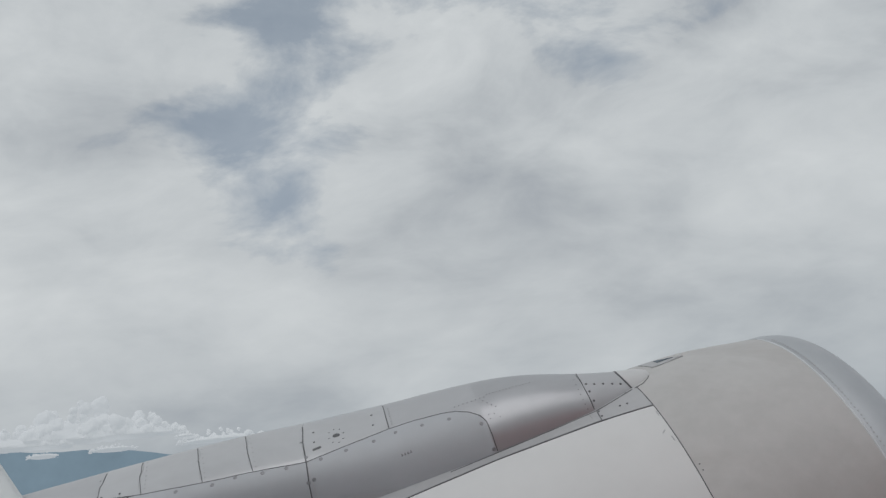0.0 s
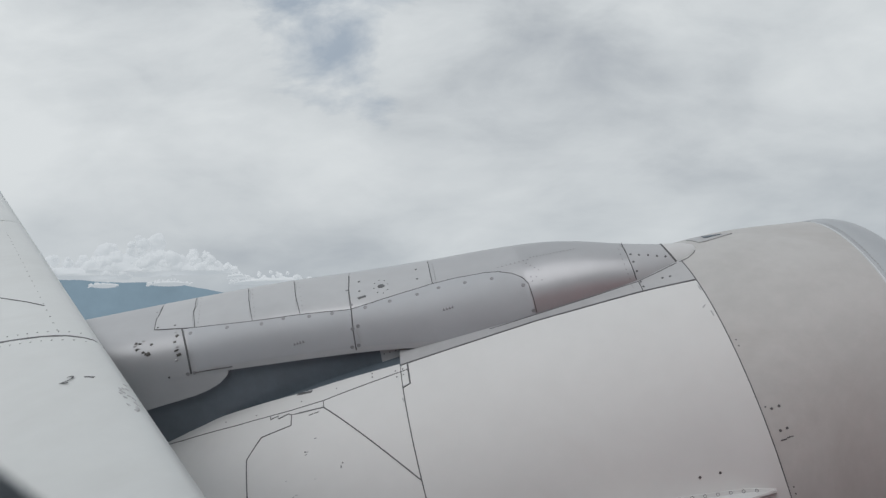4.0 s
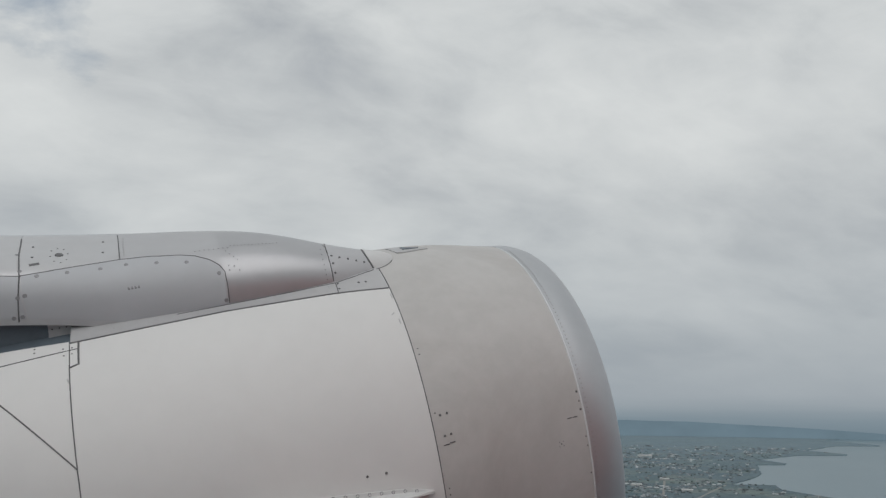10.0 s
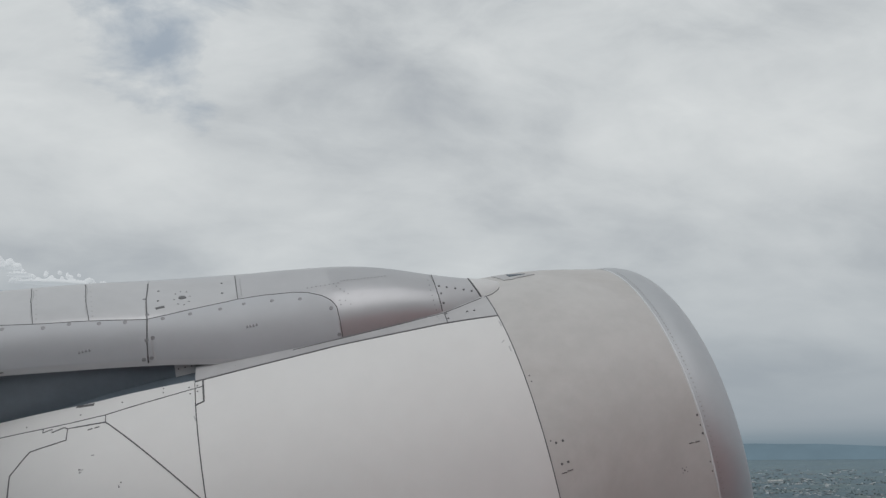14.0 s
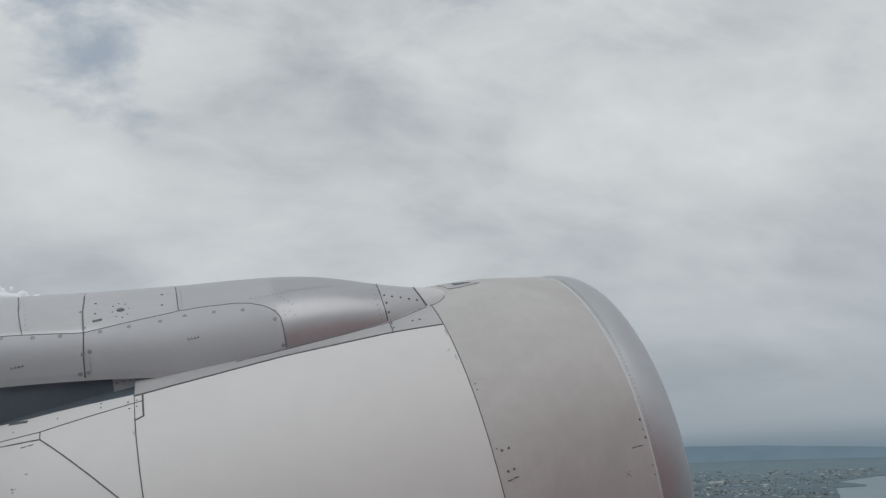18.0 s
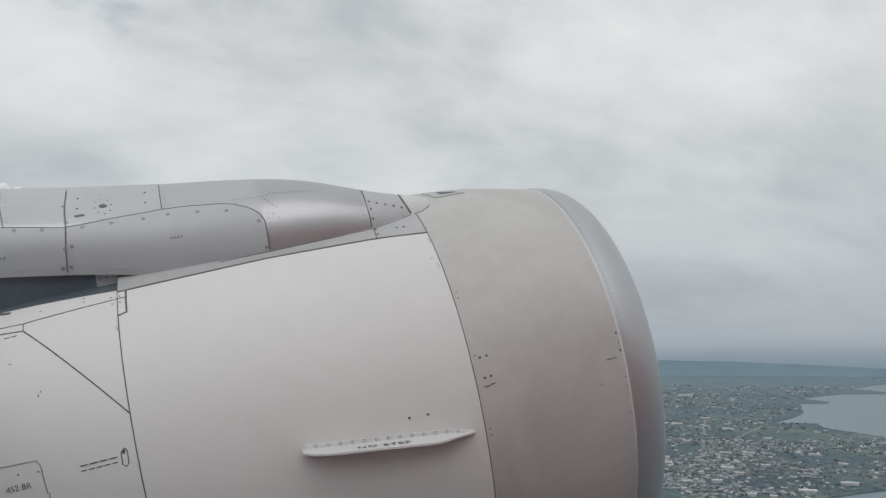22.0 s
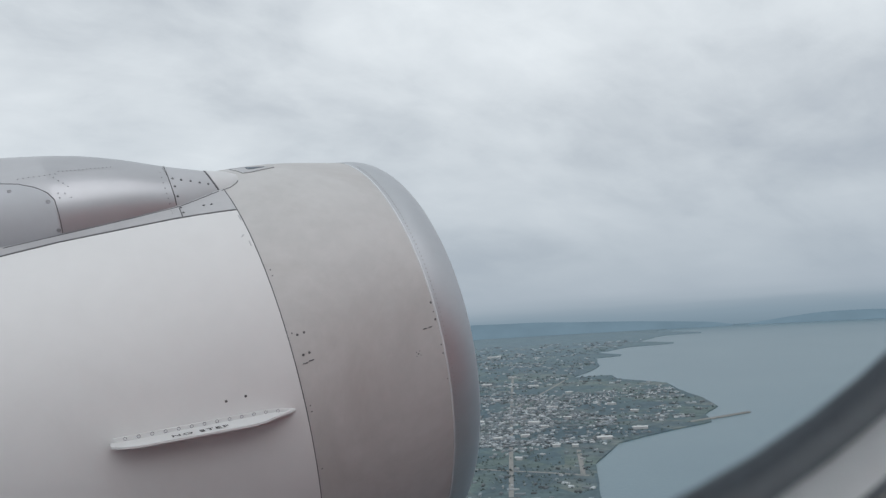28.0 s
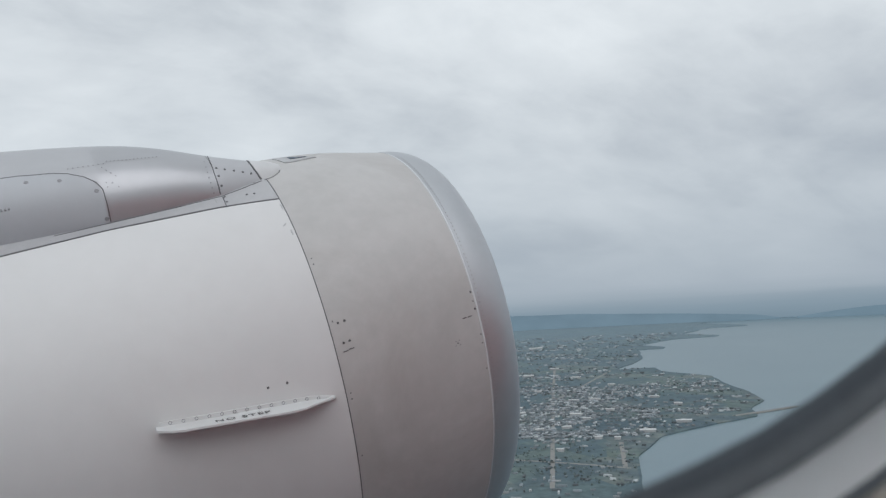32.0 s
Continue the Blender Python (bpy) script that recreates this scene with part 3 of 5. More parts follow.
def strake(eng):
    """The fin low on the fan cowl, with its root fasteners and lettering."""
    n = 15
    top, rim = [], []
    heel = []
    for i in range(n):
        t = i / (n - 1)
        x = -0.592 + t * 0.556
        d = 33.1 + t * 4.6 + 0.8 * max(0, t - 0.85) / 0.15
        h = 0.08 * min(1, 0.72 + t * 3) * (1 - max(0, (t - 0.72) / 0.28) ** 1.8 * 0.97)
        foot = 0.95 * (1 - max(0, (t - 0.93) / 0.07) * 0.6)
        top.append((cowl_pt(x, d + foot, -0.003), cowl_n(x, d + foot)))
        rim.append(cowl_pt(x - 0.004, d + 2.1 * h / 0.08, h))
        heel.append((x + 0.010 * (1 - t), d, d + foot))
    verts, faces = [], []
    for (r, nn), o in zip(top, rim):
        side = (o - r).cross(Vector((1, 0, 0))).normalized() * 0.0032
        verts += [r + side * 1.8, o + side, o - side, r - side * 1.8]
    for i in range(n - 1):
        for k in range(3):
            faces.append((4 * i + k, 4 * i + k + 1, 4 * i + 4 + k + 1, 4 * i + 4 + k))
    faces += [(0, 3, 2, 1), (4 * n - 4, 4 * n - 3, 4 * n - 2, 4 * n - 1)]
    bm = bmesh.new()
    me = mesh_of("tmp", verts, faces, None)
    bm.from_mesh(me)
    bpy.data.meshes.remove(me)
    bmesh.ops.recalc_face_normals(bm, faces=bm.faces)
    fin = part("strake", bm, WHITE, eng, "white blade-like nacelle strake with stencilled lettering", False)
    # riveted foot flange against the cowl
    fv, ff = [], []
    for i, (x, d0, d1) in enumerate(heel):
        fv += [cowl_pt(x, d0, 0.0), cowl_pt(x, d0 + 0.1, 0.004), cowl_pt(x, d1, 0.005), cowl_pt(x, d1, 0.0)]
        if i:
            ff += [(4 * i - 4 + k, 4 * i - 3 + k, 4 * i + 1 + k, 4 * i + k) for k in range(3)]
    part("flange", (fv, ff), WHITE, fin, "", False)
    # lettering on the upper face
    r0, r1 = top[3][0], top[9][0]
    o0 = rim[3]
    along = (r1 - r0).normalized()
    out = (o0 - r0)
    out = (out - along * out.dot(along)).normalized()
    nrm = along.cross(-out).normalized()
    if nrm.dot(EYE - r0) < 0:
        nrm = -nrm
    for i in range(13):
        k = 0.8 + i * 12.2 / 12.5
        a, b = int(k), min(int(k) + 1, n - 1)
        x, d0, d1 = (heel[a][j] + (heel[b][j] - heel[a][j]) * (k - a) for j in range(3))
        put_dot(RING, cowl_pt(x, d0 * 0.55 + d1 * 0.45, 0.0045), cowl_n(x, d0), fin)
    cu = bpy.data.curves.new("lettering", "FONT")
    cu.body, cu.size, cu.align_x, cu.align_y = "NO STEP", 0.036, "CENTER", "CENTER"
    cu.space_character, cu.offset = 1.25, 0.0009
    cu.materials.append(MARK)
    tx = new("lettering", cu)
    tx.parent = fin
    up = nrm.cross(along)
    m = Matrix((along, up, nrm)).transposed().to_4x4()
    mid = top[7][0] * 0.34 + rim[7] * 0.66
    m.translation = mid + nrm * 0.0055 - along * 0.03
    tx.matrix_local = m @ Matrix.Diagonal((1.0, 1.1, 1, 1))


# ---------------------------------------------------------------- pylon
TOP_LINE = [(-2.4, 1.54), (-2.17, 1.516), (-1.89, 1.486), (-1.565, 1.447), (-1.39, 1.422), (-1.18, 1.386), (-0.88, 1.342), (-0.67, 1.317), (-0.47, 1.286), (-0.33, 1.248), (-0.16, 1.184), (-0.02, 1.137), (0.04, 1.120), (0.09, 1.095)]
FOOT = [(-2.4, 1.33), (-1.794, 1.266), (-1.5, 1.220), (-1.217, 1.17), (-0.947, 1.112), (-0.80, 1.07), (-0.55, 1.055), (-0.18, 1.05), (0.1, 1.04)]
REACH = [(-2.4, 0.235), (-1.2, 0.238), (-0.9, 0.252), (-0.55, 0.265), (-0.18, 0.256), (-0.11, 0.238), (-0.01, 0.205), (0.03, 0.186), (0.06, 0.168), (0.08, 0.156), (0.09, 0.148)]
CENTRE = [(-1.0, 0.0), (-0.55, 0.045), (-0.18, 0.118), (-0.05, 0.12), (0.03, 0.112), (0.09, 0.10)]
ROUND = [(-2.4, 4.0), (-0.95, 3.6), (-0.55, 2.9), (-0.18, 2.5), (0.09, 2.4)]


def pylon_pt(x, s, off=0.0):
    """s: 0 at the foot towards the cabin, 1 at the crest, 2 at the far foot."""
    m = smooth_lerp(x, CENTRE)
    w = smooth_lerp(x, REACH) - m
    zm = smooth_lerp(x, FOOT)
    c = 0.95 * (smooth_lerp(x, TOP_LINE) + 0.313 * m - zm)
    k = smooth_lerp(x, ROUND)
    q = k / (k - 1)
    h = max(c ** q - (0.313 * w) ** q, 1e-5) ** (1 / q) / 0.95
    a = s * math.pi / 2
    ca, sa = math.cos(a), math.sin(a)
    y = -m - (w + off) * math.copysign(abs(ca) ** (2 / k), ca)
    z = zm + (h + off) * max(sa, 0) ** (2 / k)
    return Vector((x, y, z))


def pylon_n(x, s):
    u = pylon_pt(x + 0.01, s) - pylon_pt(x - 0.01, s)
    v = pylon_pt(x, min(s + 0.02, 1.98)) - pylon_pt(x, max(s - 0.02, 0.0))
    n = u.cross(v).normalized()
    return n if n.dot(Vector((0, pylon_pt(x, s).y + 0.1, pylon_pt(x, s).z - 1.08))) > 0 else -n


def on_side(x, z):
    """s of the surface point whose sight line passes the plane of the cabin-side face at (x, z)."""
    target = Vector((x, -0.22, z))
    way = (target - EYE).normalized()
    best = None
    for k in range(0, 201):
        s = 0.004 + k * 0.006
        xx = x
        for _ in range(3):
            p = pylon_pt(xx, s)
            t = (p - EYE).dot(way)
            xx = (EYE + way * t).x
        p = pylon_pt(xx, s)
        e = (p - EYE - way * (p - EYE).dot(way)).length
        if best is None or e < best[0]:
            best = (e, xx, s)
    return best[1], best[2]


def pylon():
    py = thing("engine_pylon", "silver grey engine pylon with riveted access panels", "pylon")
    ring = [0.0, 0.01, 0.03, 0.06] + span(0.09, 1.91, 84) + [1.94, 1.97, 2.0]
    part("pylon_skin", grid_shell(pylon_pt, span(-2.35, -0.5535, 44), ring, 0.02), PYLON, py)
    part("forward_skin", grid_shell(pylon_pt, span(-0.5535, -0.1822, 24), ring, 0.02), NOSE, py, "silver forward skin mirroring red paint")
    def gap_x(v):
        return 0.008 - 0.045 * math.sin(v * math.pi / 2) ** 1.3
    def fairing_fn(u, v, off):
        return pylon_pt(-0.181 + u * (gap_x(v) - 0.003 + 0.181), v, off)
    part("nose_fairing", grid_shell(fairing_fn, span(0, 1, 10), ring, 0.01), PYLON, py, "riveted silver nose fairing")
    def cap_fn(u, v, off):
        x0 = gap_x(v) + 0.004
        return pylon_pt(x0 + u * (0.078 - x0), v, off + 0.002)
    part("nose_cap", grid_shell(cap_fn, span(0, 1, 14), ring, 0.012), CAP, py, "white tongue-shaped cap at the pylon nose")
    part("cap_gap", strip_on(lambda u, v: pylon_pt(gap_x(v), v), lambda u, v: pylon_n(gap_x(v), v), [(0, v) for v in span(0.12, 1.3, 20)], 0.0065, 0.0015), SEAM, py)
    # dark structure under the skin
    side = [(-2.5, 1.31), (-1.8, 1.265), (-1.217, 1.165), (-1.0, 1.12), (-1.0, 0.95), (-2.5, 0.90)]
    part("pylon_box", ([(x, -0.205, z) for x, z in side] + [(x, 0.205, z) for x, z in side], [tuple(range(6)), tuple(range(11, 5, -1))] + [(k, (k + 1) % 6, 6 + (k + 1) % 6, 6 + k) for k in range(6)]), BOX, py, "dark recessed pylon box", False)
    # proud panels between the joints
    def panel(name, x0, x1, low, top, label=""):
        """low, top: shares of the way up as tables over x."""
        def fn(u, v, off):
            a, b = lerp(u, low), lerp(u, top)
            return pylon_pt(u, a + (b - a) * v, off + 0.0016)
        k = max(4, int((x1 - x0) / 0.02))
        part(name, grid_shell(fn, span(x0, x1, k), span(0, 1, 24), 0.004), FLAT, py, label)
    def table(pts):
        return sorted(on_side(*p) for p in pts)
    curve = table([(-1.183, 1.329), (-1.03, 1.331), (-0.876, 1.331), (-0.78, 1.325), (-0.686, 1.313), (-0.64, 1.302), (-0.597, 1.281), (-0.575, 1.265), (-0.56, 1.245), (-0.552, 1.227)])
    aft = table([(-1.866, 1.471), (-1.728, 1.435), (-1.527, 1.395), (-1.358, 1.366), (-1.183, 1.329)])
    panel("access_panel", -1.181, -0.556, [(-2, 0.012), (0, 0.012)], curve, "flat grey access panel with a rounded end")
    panel("lower_panel", -1.775, -1.188, [(-2, 0.012), (0, 0.012)], aft, "flat grey lower side panel")
    def upright(pts):
        return sorted((b, a) for a, b in (on_side(*p) for p in pts))
    cuts = [upright(p) for p in ([(-0.868, 1.415), (-0.872, 1.37), (-0.876, 1.33)], [(-1.147, 1.45), (-1.165, 1.40), (-1.181, 1.327)], [(-1.336, 1.49), (-1.35, 1.43), (-1.358, 1.366)], [(-1.497, 1.513), (-1.515, 1.45), (-1.527, 1.395)], [(-1.678, 1.54), (-1.71, 1.49), (-1.728, 1.435)], [(-1.80, 1.545), (-1.84, 1.51), (-1.866, 1.471)])]
    for k in range(5):
        base = curve if k == 0 else aft
        def upper_fn(u, v, off, ahead=cuts[k], behind=cuts[k + 1], base=base):
            a = lerp(behind[0][1] + u * (ahead[0][1] - behind[0][1]), base)
            t = a + (1.25 - a) * v
            return pylon_pt(lerp(t, behind) + u * (lerp(t, ahead) - lerp(t, behind)), t, off + 0.0016)
        part("upper_panel", grid_shell(upper_fn, span(0.008, 0.992, 12), span(0, 1, 24), 0.004), SATIN, py)
    plate = [(-1.135, 1.146), (-1.03, 1.127), (-0.916, 1.098), (-0.99, 1.06), (-1.145, 1.06)]
    bp = part("bracket_plate", ([(x, -0.214, z) for x, z in plate] + [(x, -0.19, z) for x, z in plate], [tuple(range(5)), tuple(range(9, 4, -1))] + [(k, (k + 1) % 5, 5 + (k + 1) % 5, 5 + k) for k in range(5)]), STRIP, py, "pale riveted bracket plate", False)
    for k in range(5):
        put_dot(DOT_S, Vector((-1.125 + k * 0.022, -0.2145, 1.124)), Vector((0, -1, 0)), py, "rivet")
    def seam(pts, w=0.0024):
        fine = [pts[0]]
        for (x0, z0), (x1, z1) in zip(pts, pts[1:]):
            fine += [(x0 + (x1 - x0) * k / 4, z0 + (z1 - z0) * k / 4) for k in range(1, 5)]
        part("panel_joint", strip_on(pylon_pt, pylon_n, [on_side(*p) for p in fine], w, 0.0028, 0.012), SEAM, py)
    # upright joints, crest to foot
    seam([(-1.147, 1.45), (-1.165, 1.40), (-1.181, 1.327), (-1.2, 1.25), (-1.214, 1.175)], 0.0042)
    seam([(-0.868, 1.415), (-0.872, 1.37), (-0.876, 1.33)])
    seam([(-1.336, 1.49), (-1.35, 1.43), (-1.358, 1.366)])
    seam([(-1.497, 1.513), (-1.515, 1.45), (-1.527, 1.395)])
    seam([(-1.678, 1.54), (-1.71, 1.49), (-1.728, 1.435)])
    seam([(-1.80, 1.545), (-1.84, 1.51), (-1.866, 1.471)])
    seam([(-1.772, 1.445), (-1.79, 1.36), (-1.81, 1.27), (-1.822, 1.205)], 0.006)
    # long joint and the rounded access panel
    seam([(-1.866, 1.471), (-1.728, 1.435), (-1.527, 1.395), (-1.358, 1.366), (-1.183, 1.329)])
    seam([(-1.183, 1.329), (-1.03, 1.331), (-0.876, 1.331), (-0.78, 1.325), (-0.686, 1.313), (-0.64, 1.302), (-0.597, 1.281), (-0.565, 1.255), (-0.55, 1.227), (-0.548, 1.17), (-0.55, 1.108)])
    seam([(-1.794, 1.27), (-1.66, 1.25)], 0.003)
    # nose joints
    seam([(-0.1975, 1.268), (-0.19, 1.235), (-0.183, 1.19), (-0.177, 1.15), (-0.176, 1.12)], 0.0018)
    # fasteners
    for x, z, m in [(-1.17, 1.40, 2), (-1.175, 1.345, 2), (-1.225, 1.19, 2), (-1.2, 1.19, 2), (-1.2, 1.255, 2), (-1.178, 1.26, 2), (-1.13, 1.32, 2), (-1.04, 1.315, 2), (-0.94, 1.31, 2), (-0.86, 1.31, 2), (-0.765, 1.30, 2), (-0.67, 1.285, 2), (-0.57, 1.225, 2), (-0.56, 1.12, 2),
                   (-1.12, 1.415, 1), (-1.13, 1.385, 1), (-0.915, 1.40, 1), (-0.922, 1.365, 1), (-1.33, 1.35, 2), (-1.25, 1.335, 2), (-1.42, 1.37, 2), (-1.5, 1.375, 2), (-1.62, 1.40, 2), (-1.75, 1.42, 2), (-1.80, 1.25, 2), (-1.83, 1.22, 2), (-1.9, 1.22, 1), (-1.85, 1.475, 1), (-1.79, 1.465, 1), (-1.83, 1.53, 0)]:
        x, s = on_side(x, z)
        put_dot((DOT_S, DOT_M, DOT_L)[m], pylon_pt(x, s, 0.0014), pylon_n(x, s), py)
    # dotted rivet rows on the rounded shoulder and nose
    rows = [((-0.638, 1.318), (-0.53, 1.313), 8), ((-0.519, 1.318), (-0.363, 1.301), 14), ((-0.538, 1.301), (-0.502, 1.264), 4), ((-0.535, 1.247), (-0.516, 1.243), 2), ((-0.534, 1.231), (-0.50, 1.225), 2)]
    rows += [((-0.212, 1.25), (-0.198, 1.13), 7)]
    for (x0, z0), (x1, z1), k in rows:
        for i in range(k):
            t = i / (k - 1)
            x, s = on_side(x0 + (x1 - x0) * t, z0 + (z1 - z0) * t)
            put_dot(DOT_R, pylon_pt(x, s, 0.0012), pylon_n(x, s), py, "rivet")
    for x, z in ((-0.175, 1.22), (-0.147, 1.209), (-0.116, 1.197), (-0.086, 1.185), (-0.057, 1.173), (-0.171, 1.189), (-0.167, 1.151), (-0.051, 1.133)):
        x, s = on_side(x, z)
        put_dot(DOT_M, pylon_pt(x, s), pylon_n(x, s), py)
    for (xa, za), (xb, zb) in (((-1.336, 1.48), (-1.356, 1.38)), ((-1.497, 1.505), (-1.525, 1.41)), ((-1.678, 1.53), (-1.722, 1.45)), ((-0.868, 1.40), (-0.873, 1.345))):
        for i in range(7):
            x, s = on_side(xa + (xb - xa) * i / 6 + 0.013, za + (zb - za) * i / 6)
            put_dot(DOT_P, pylon_pt(x, s, 0.0016), pylon_n(x, s), py, "rivet")
    # drain fitting and slot in the upper panel
    x, s = on_side(-1.052, 1.378)
    put_dot(disc_mesh("drain_ring", 0.015, 0.004, FASTEN, 12), pylon_pt(x, s), pylon_n(x, s), py, "drain_fitting")
    for k in range(8):
        a = k * math.pi / 4
        x2, s2 = on_side(-1.052 + 0.026 * math.cos(a), 1.378 + 0.026 * math.sin(a))
        put_dot(DOT_S, pylon_pt(x2, s2, 0.0012), pylon_n(x2, s2), py, "rivet")
    part("slot", strip_on(pylon_pt, pylon_n, [on_side(-1.145, 1.36), on_side(-1.115, 1.36)], 0.012, 0.003), FASTEN, py)
    # stencils, unreadable at this size
    for x0, z0 in ((-0.87, 1.225), (-1.42, 1.265)):
        for k in range(4):
            part("stencil", strip_on(pylon_pt, pylon_n, [on_side(x0 + k * 0.011, z0), on_side(x0 + k * 0.011 + 0.006, z0)], 0.009, 0.003), FLUSH, py)
    # chipped paint near the aft joint
    rnd = random.Random(4)
    for k in range(18):
        if k < 7:
            x0, z0 = -1.800 - rnd.random() * 0.015 - k * 0.005, 1.440 - k * 0.017
        else:
            x0, z0 = -1.90 - rnd.random() * 0.07, 1.385 + rnd.random() * 0.06
        part("paint_chip", strip_on(pylon_pt, pylon_n, [on_side(x0, z0), on_side(x0 + 0.008 + 0.012 * rnd.random(), z0 + 0.012 * (rnd.random() - 0.5))], 0.004 + 0.006 * rnd.random(), 0.0022), WORN if k % 3 else STRIP, py)
    # rounded aft fillet under the skin
    outline = [Vector((x, -0.234, z)) for x, z in ((-2.35, 1.34), (-1.80, 1.275), (-1.672, 1.252), (-1.685, 1.230), (-1.72, 1.210), (-1.77, 1.196), (-1.825, 1.190), (-1.976, 1.190), (-2.35, 1.18))]
    back = [v + Vector((0, 0.03, 0)) for v in outline]
    k = len(outline)
    part("fillet_panel", (outline + back, [tuple(range(k)), tuple(range(2 * k - 1, k - 1, -1))] + [(i, (i + 1) % k, k + (i + 1) % k, k + i) for i in range(k)]), PYLON, py, "", False)
    return py


# ---------------------------------------------------------------- wing
def wing_le(y):
    return Vector((-2.19 - 0.562 * y, y, 1.50 + 0.035 * max(y, 0)))


UPPER = [(0.0, 0.0), (0.012, 0.03), (0.04, 0.055), (0.1, 0.085), (0.2, 0.112), (0.35, 0.135), (0.55, 0.152), (0.9, 0.17), (1.5, 0.18), (2.6, 0.15)]


def wing_pt(y, c, off=0.0):
    p = wing_le(y)
    if c >= 0:
        return p + Vector((-c, 0, smooth_lerp(c, UPPER) + off))
    c = -c
    return p + Vector((-c, 0, -0.9 * smooth_lerp(c, UPPER) - off))


def wing_n(y, c):
    u = wing_pt(y + 0.01, c) - wing_pt(y - 0.01, c)
    v = wing_pt(y, c + 0.005) - wing_pt(y, max(c - 0.005, 0))
    n = u.cross(v).normalized()
    return n if n.z > 0 else -n


def wing():
    wg = thing("wing", "pale grey swept wing with leading-edge slats", "wing")
    cs = [-0.5, -0.3, -0.15, -0.07, -0.03, -0.012, -0.003, 0.0, 0.003, 0.012, 0.025, 0.05, 0.1, 0.18, 0.28, 0.40, 0.50]
    for a, b in ((-2.62, -0.352), (-0.338, 2.3), (2.315, 6.0), (6.015, 10.5)):
        part("slat", grid_shell(lambda u, v, off: wing_pt(u, v, off), span(a, b, 12), cs, 0.012), WING, wg, "pale grey leading-edge slat")
    part("wing_skin", grid_shell(lambda u, v, off: wing_pt(u, v, off - 0.003), span(-2.62, 10.5, 30), span(0.508, 2.5, 16), 0.015), WING, wg)
    part("slat_bay", grid_shell(lambda u, v, off: wing_pt(u, v, off - 0.014), span(-2.6, 10.4, 30), [-0.45, -0.2, -0.05, 0.0, 0.05, 0.2, 0.5, 0.6], 0.002), DARK, wg, "dark bay behind the slats")
    # fastener rows along the slat joints
    for i in range(14):
        for y in (-0.40, -0.29):
            put_dot(DOT_S, wing_pt(y, 0.05 + i * 0.034), wing_n(y, 0.05 + i * 0.034), wg)
    for i in range(22):
        y = -0.27 + i * 0.1
        put_dot(DOT_S, wing_pt(y, 0.46), wing_n(y, 0.46), wg)
        put_dot(DOT_S, wing_pt(y, 0.12), wing_n(y, 0.12), wg)
    for a, b in (((0.2, 0.5), (0.32, 0.30)), ((0.32, 0.30), (0.1, 0.12))):
        part("panel_joint", strip_on(wing_pt, wing_n, [a, b], 0.005), SEAM, wg)
    part("slat_joint", strip_on(wing_pt, wing_n, [(-0.345, c) for c in span(0.0, 0.5, 12)], 0.012), SEAM, wg)
    # slat number and a stencil dash
    cu = bpy.data.curves.new("slat_number", "FONT")
    cu.body, cu.size, cu.align_x, cu.align_y = "2", 0.09, "CENTER", "CENTER"
    cu.materials.append(MARK)
    tx = new("slat_number", cu)
    tx.parent = wg
    p, n = wing_pt(-0.83, 0.16), wing_n(-0.83, 0.16)
    xa = Vector((1, 0, 0)) - n * n.x
    xa.normalize()
    m = Matrix((xa, n.cross(xa), n)).transposed().to_4x4()
    m.translation = p + n * 0.002
    tx.matrix_local = m @ Matrix.Diagonal((0.6, 1, 1, 1))
    part("stencil", strip_on(wing_pt, wing_n, [(-0.80, 0.11), (-0.80, 0.085)], 0.008), MARK, wg)
    rnd = random.Random(9)
    for k in range(16):
        y = -1.05 + rnd.random() * 0.25
        c = 0.012 + rnd.random() * 0.03
        part("paint_chip", strip_on(wing_pt, wing_n, [(y, c), (y + 0.012, c + 0.004)], 0.004), STRIP, wg)
    return wg


# ---------------------------------------------------------------- fuselage side, window and cabin
WX0, WX1, WZ0, WZ1 = EYE.x - 0.076, EYE.x + 0.226, EYE.z - 0.120, EYE.z + 0.288
WY = EYE.y + 0.09
CABIN_DAY = 7.0


def rounded(x0, x1, z0, z1, r, n=12):
    out = []
    for cx, cz, a0 in ((x1 - r, z0 + r, -90), (x1 - r, z1 - r, 0), (x0 + r, z1 - r, 90), (x0 + r, z0 + r, 180)):
        for i in range(n + 1):
            a = radians(a0 + 90 * i / n)
            out.append((cx + r * math.cos(a), cz + r * math.sin(a)))
    return out


def ring_loft(levels, mat, name, parent, label=""):
    """levels: (grow, y) rings of the rounded opening, joined one to the next."""
    verts, faces = [], []
    for g, y in levels:
        for x, z in rounded(WX0 - g, WX1 + g, WZ0 - g, WZ1 + g, 0.129 + g * 0.9):
            verts.append((x, y, z))
    k = len(verts) // len(levels)
    for i in range(len(levels) - 1):
        for j in range(k):
            faces.append((i * k + j, i * k + (j + 1) % k, (i + 1) * k + (j + 1) % k, (i + 1) * k + j))
    return part(name, (verts, faces), mat, parent, label)


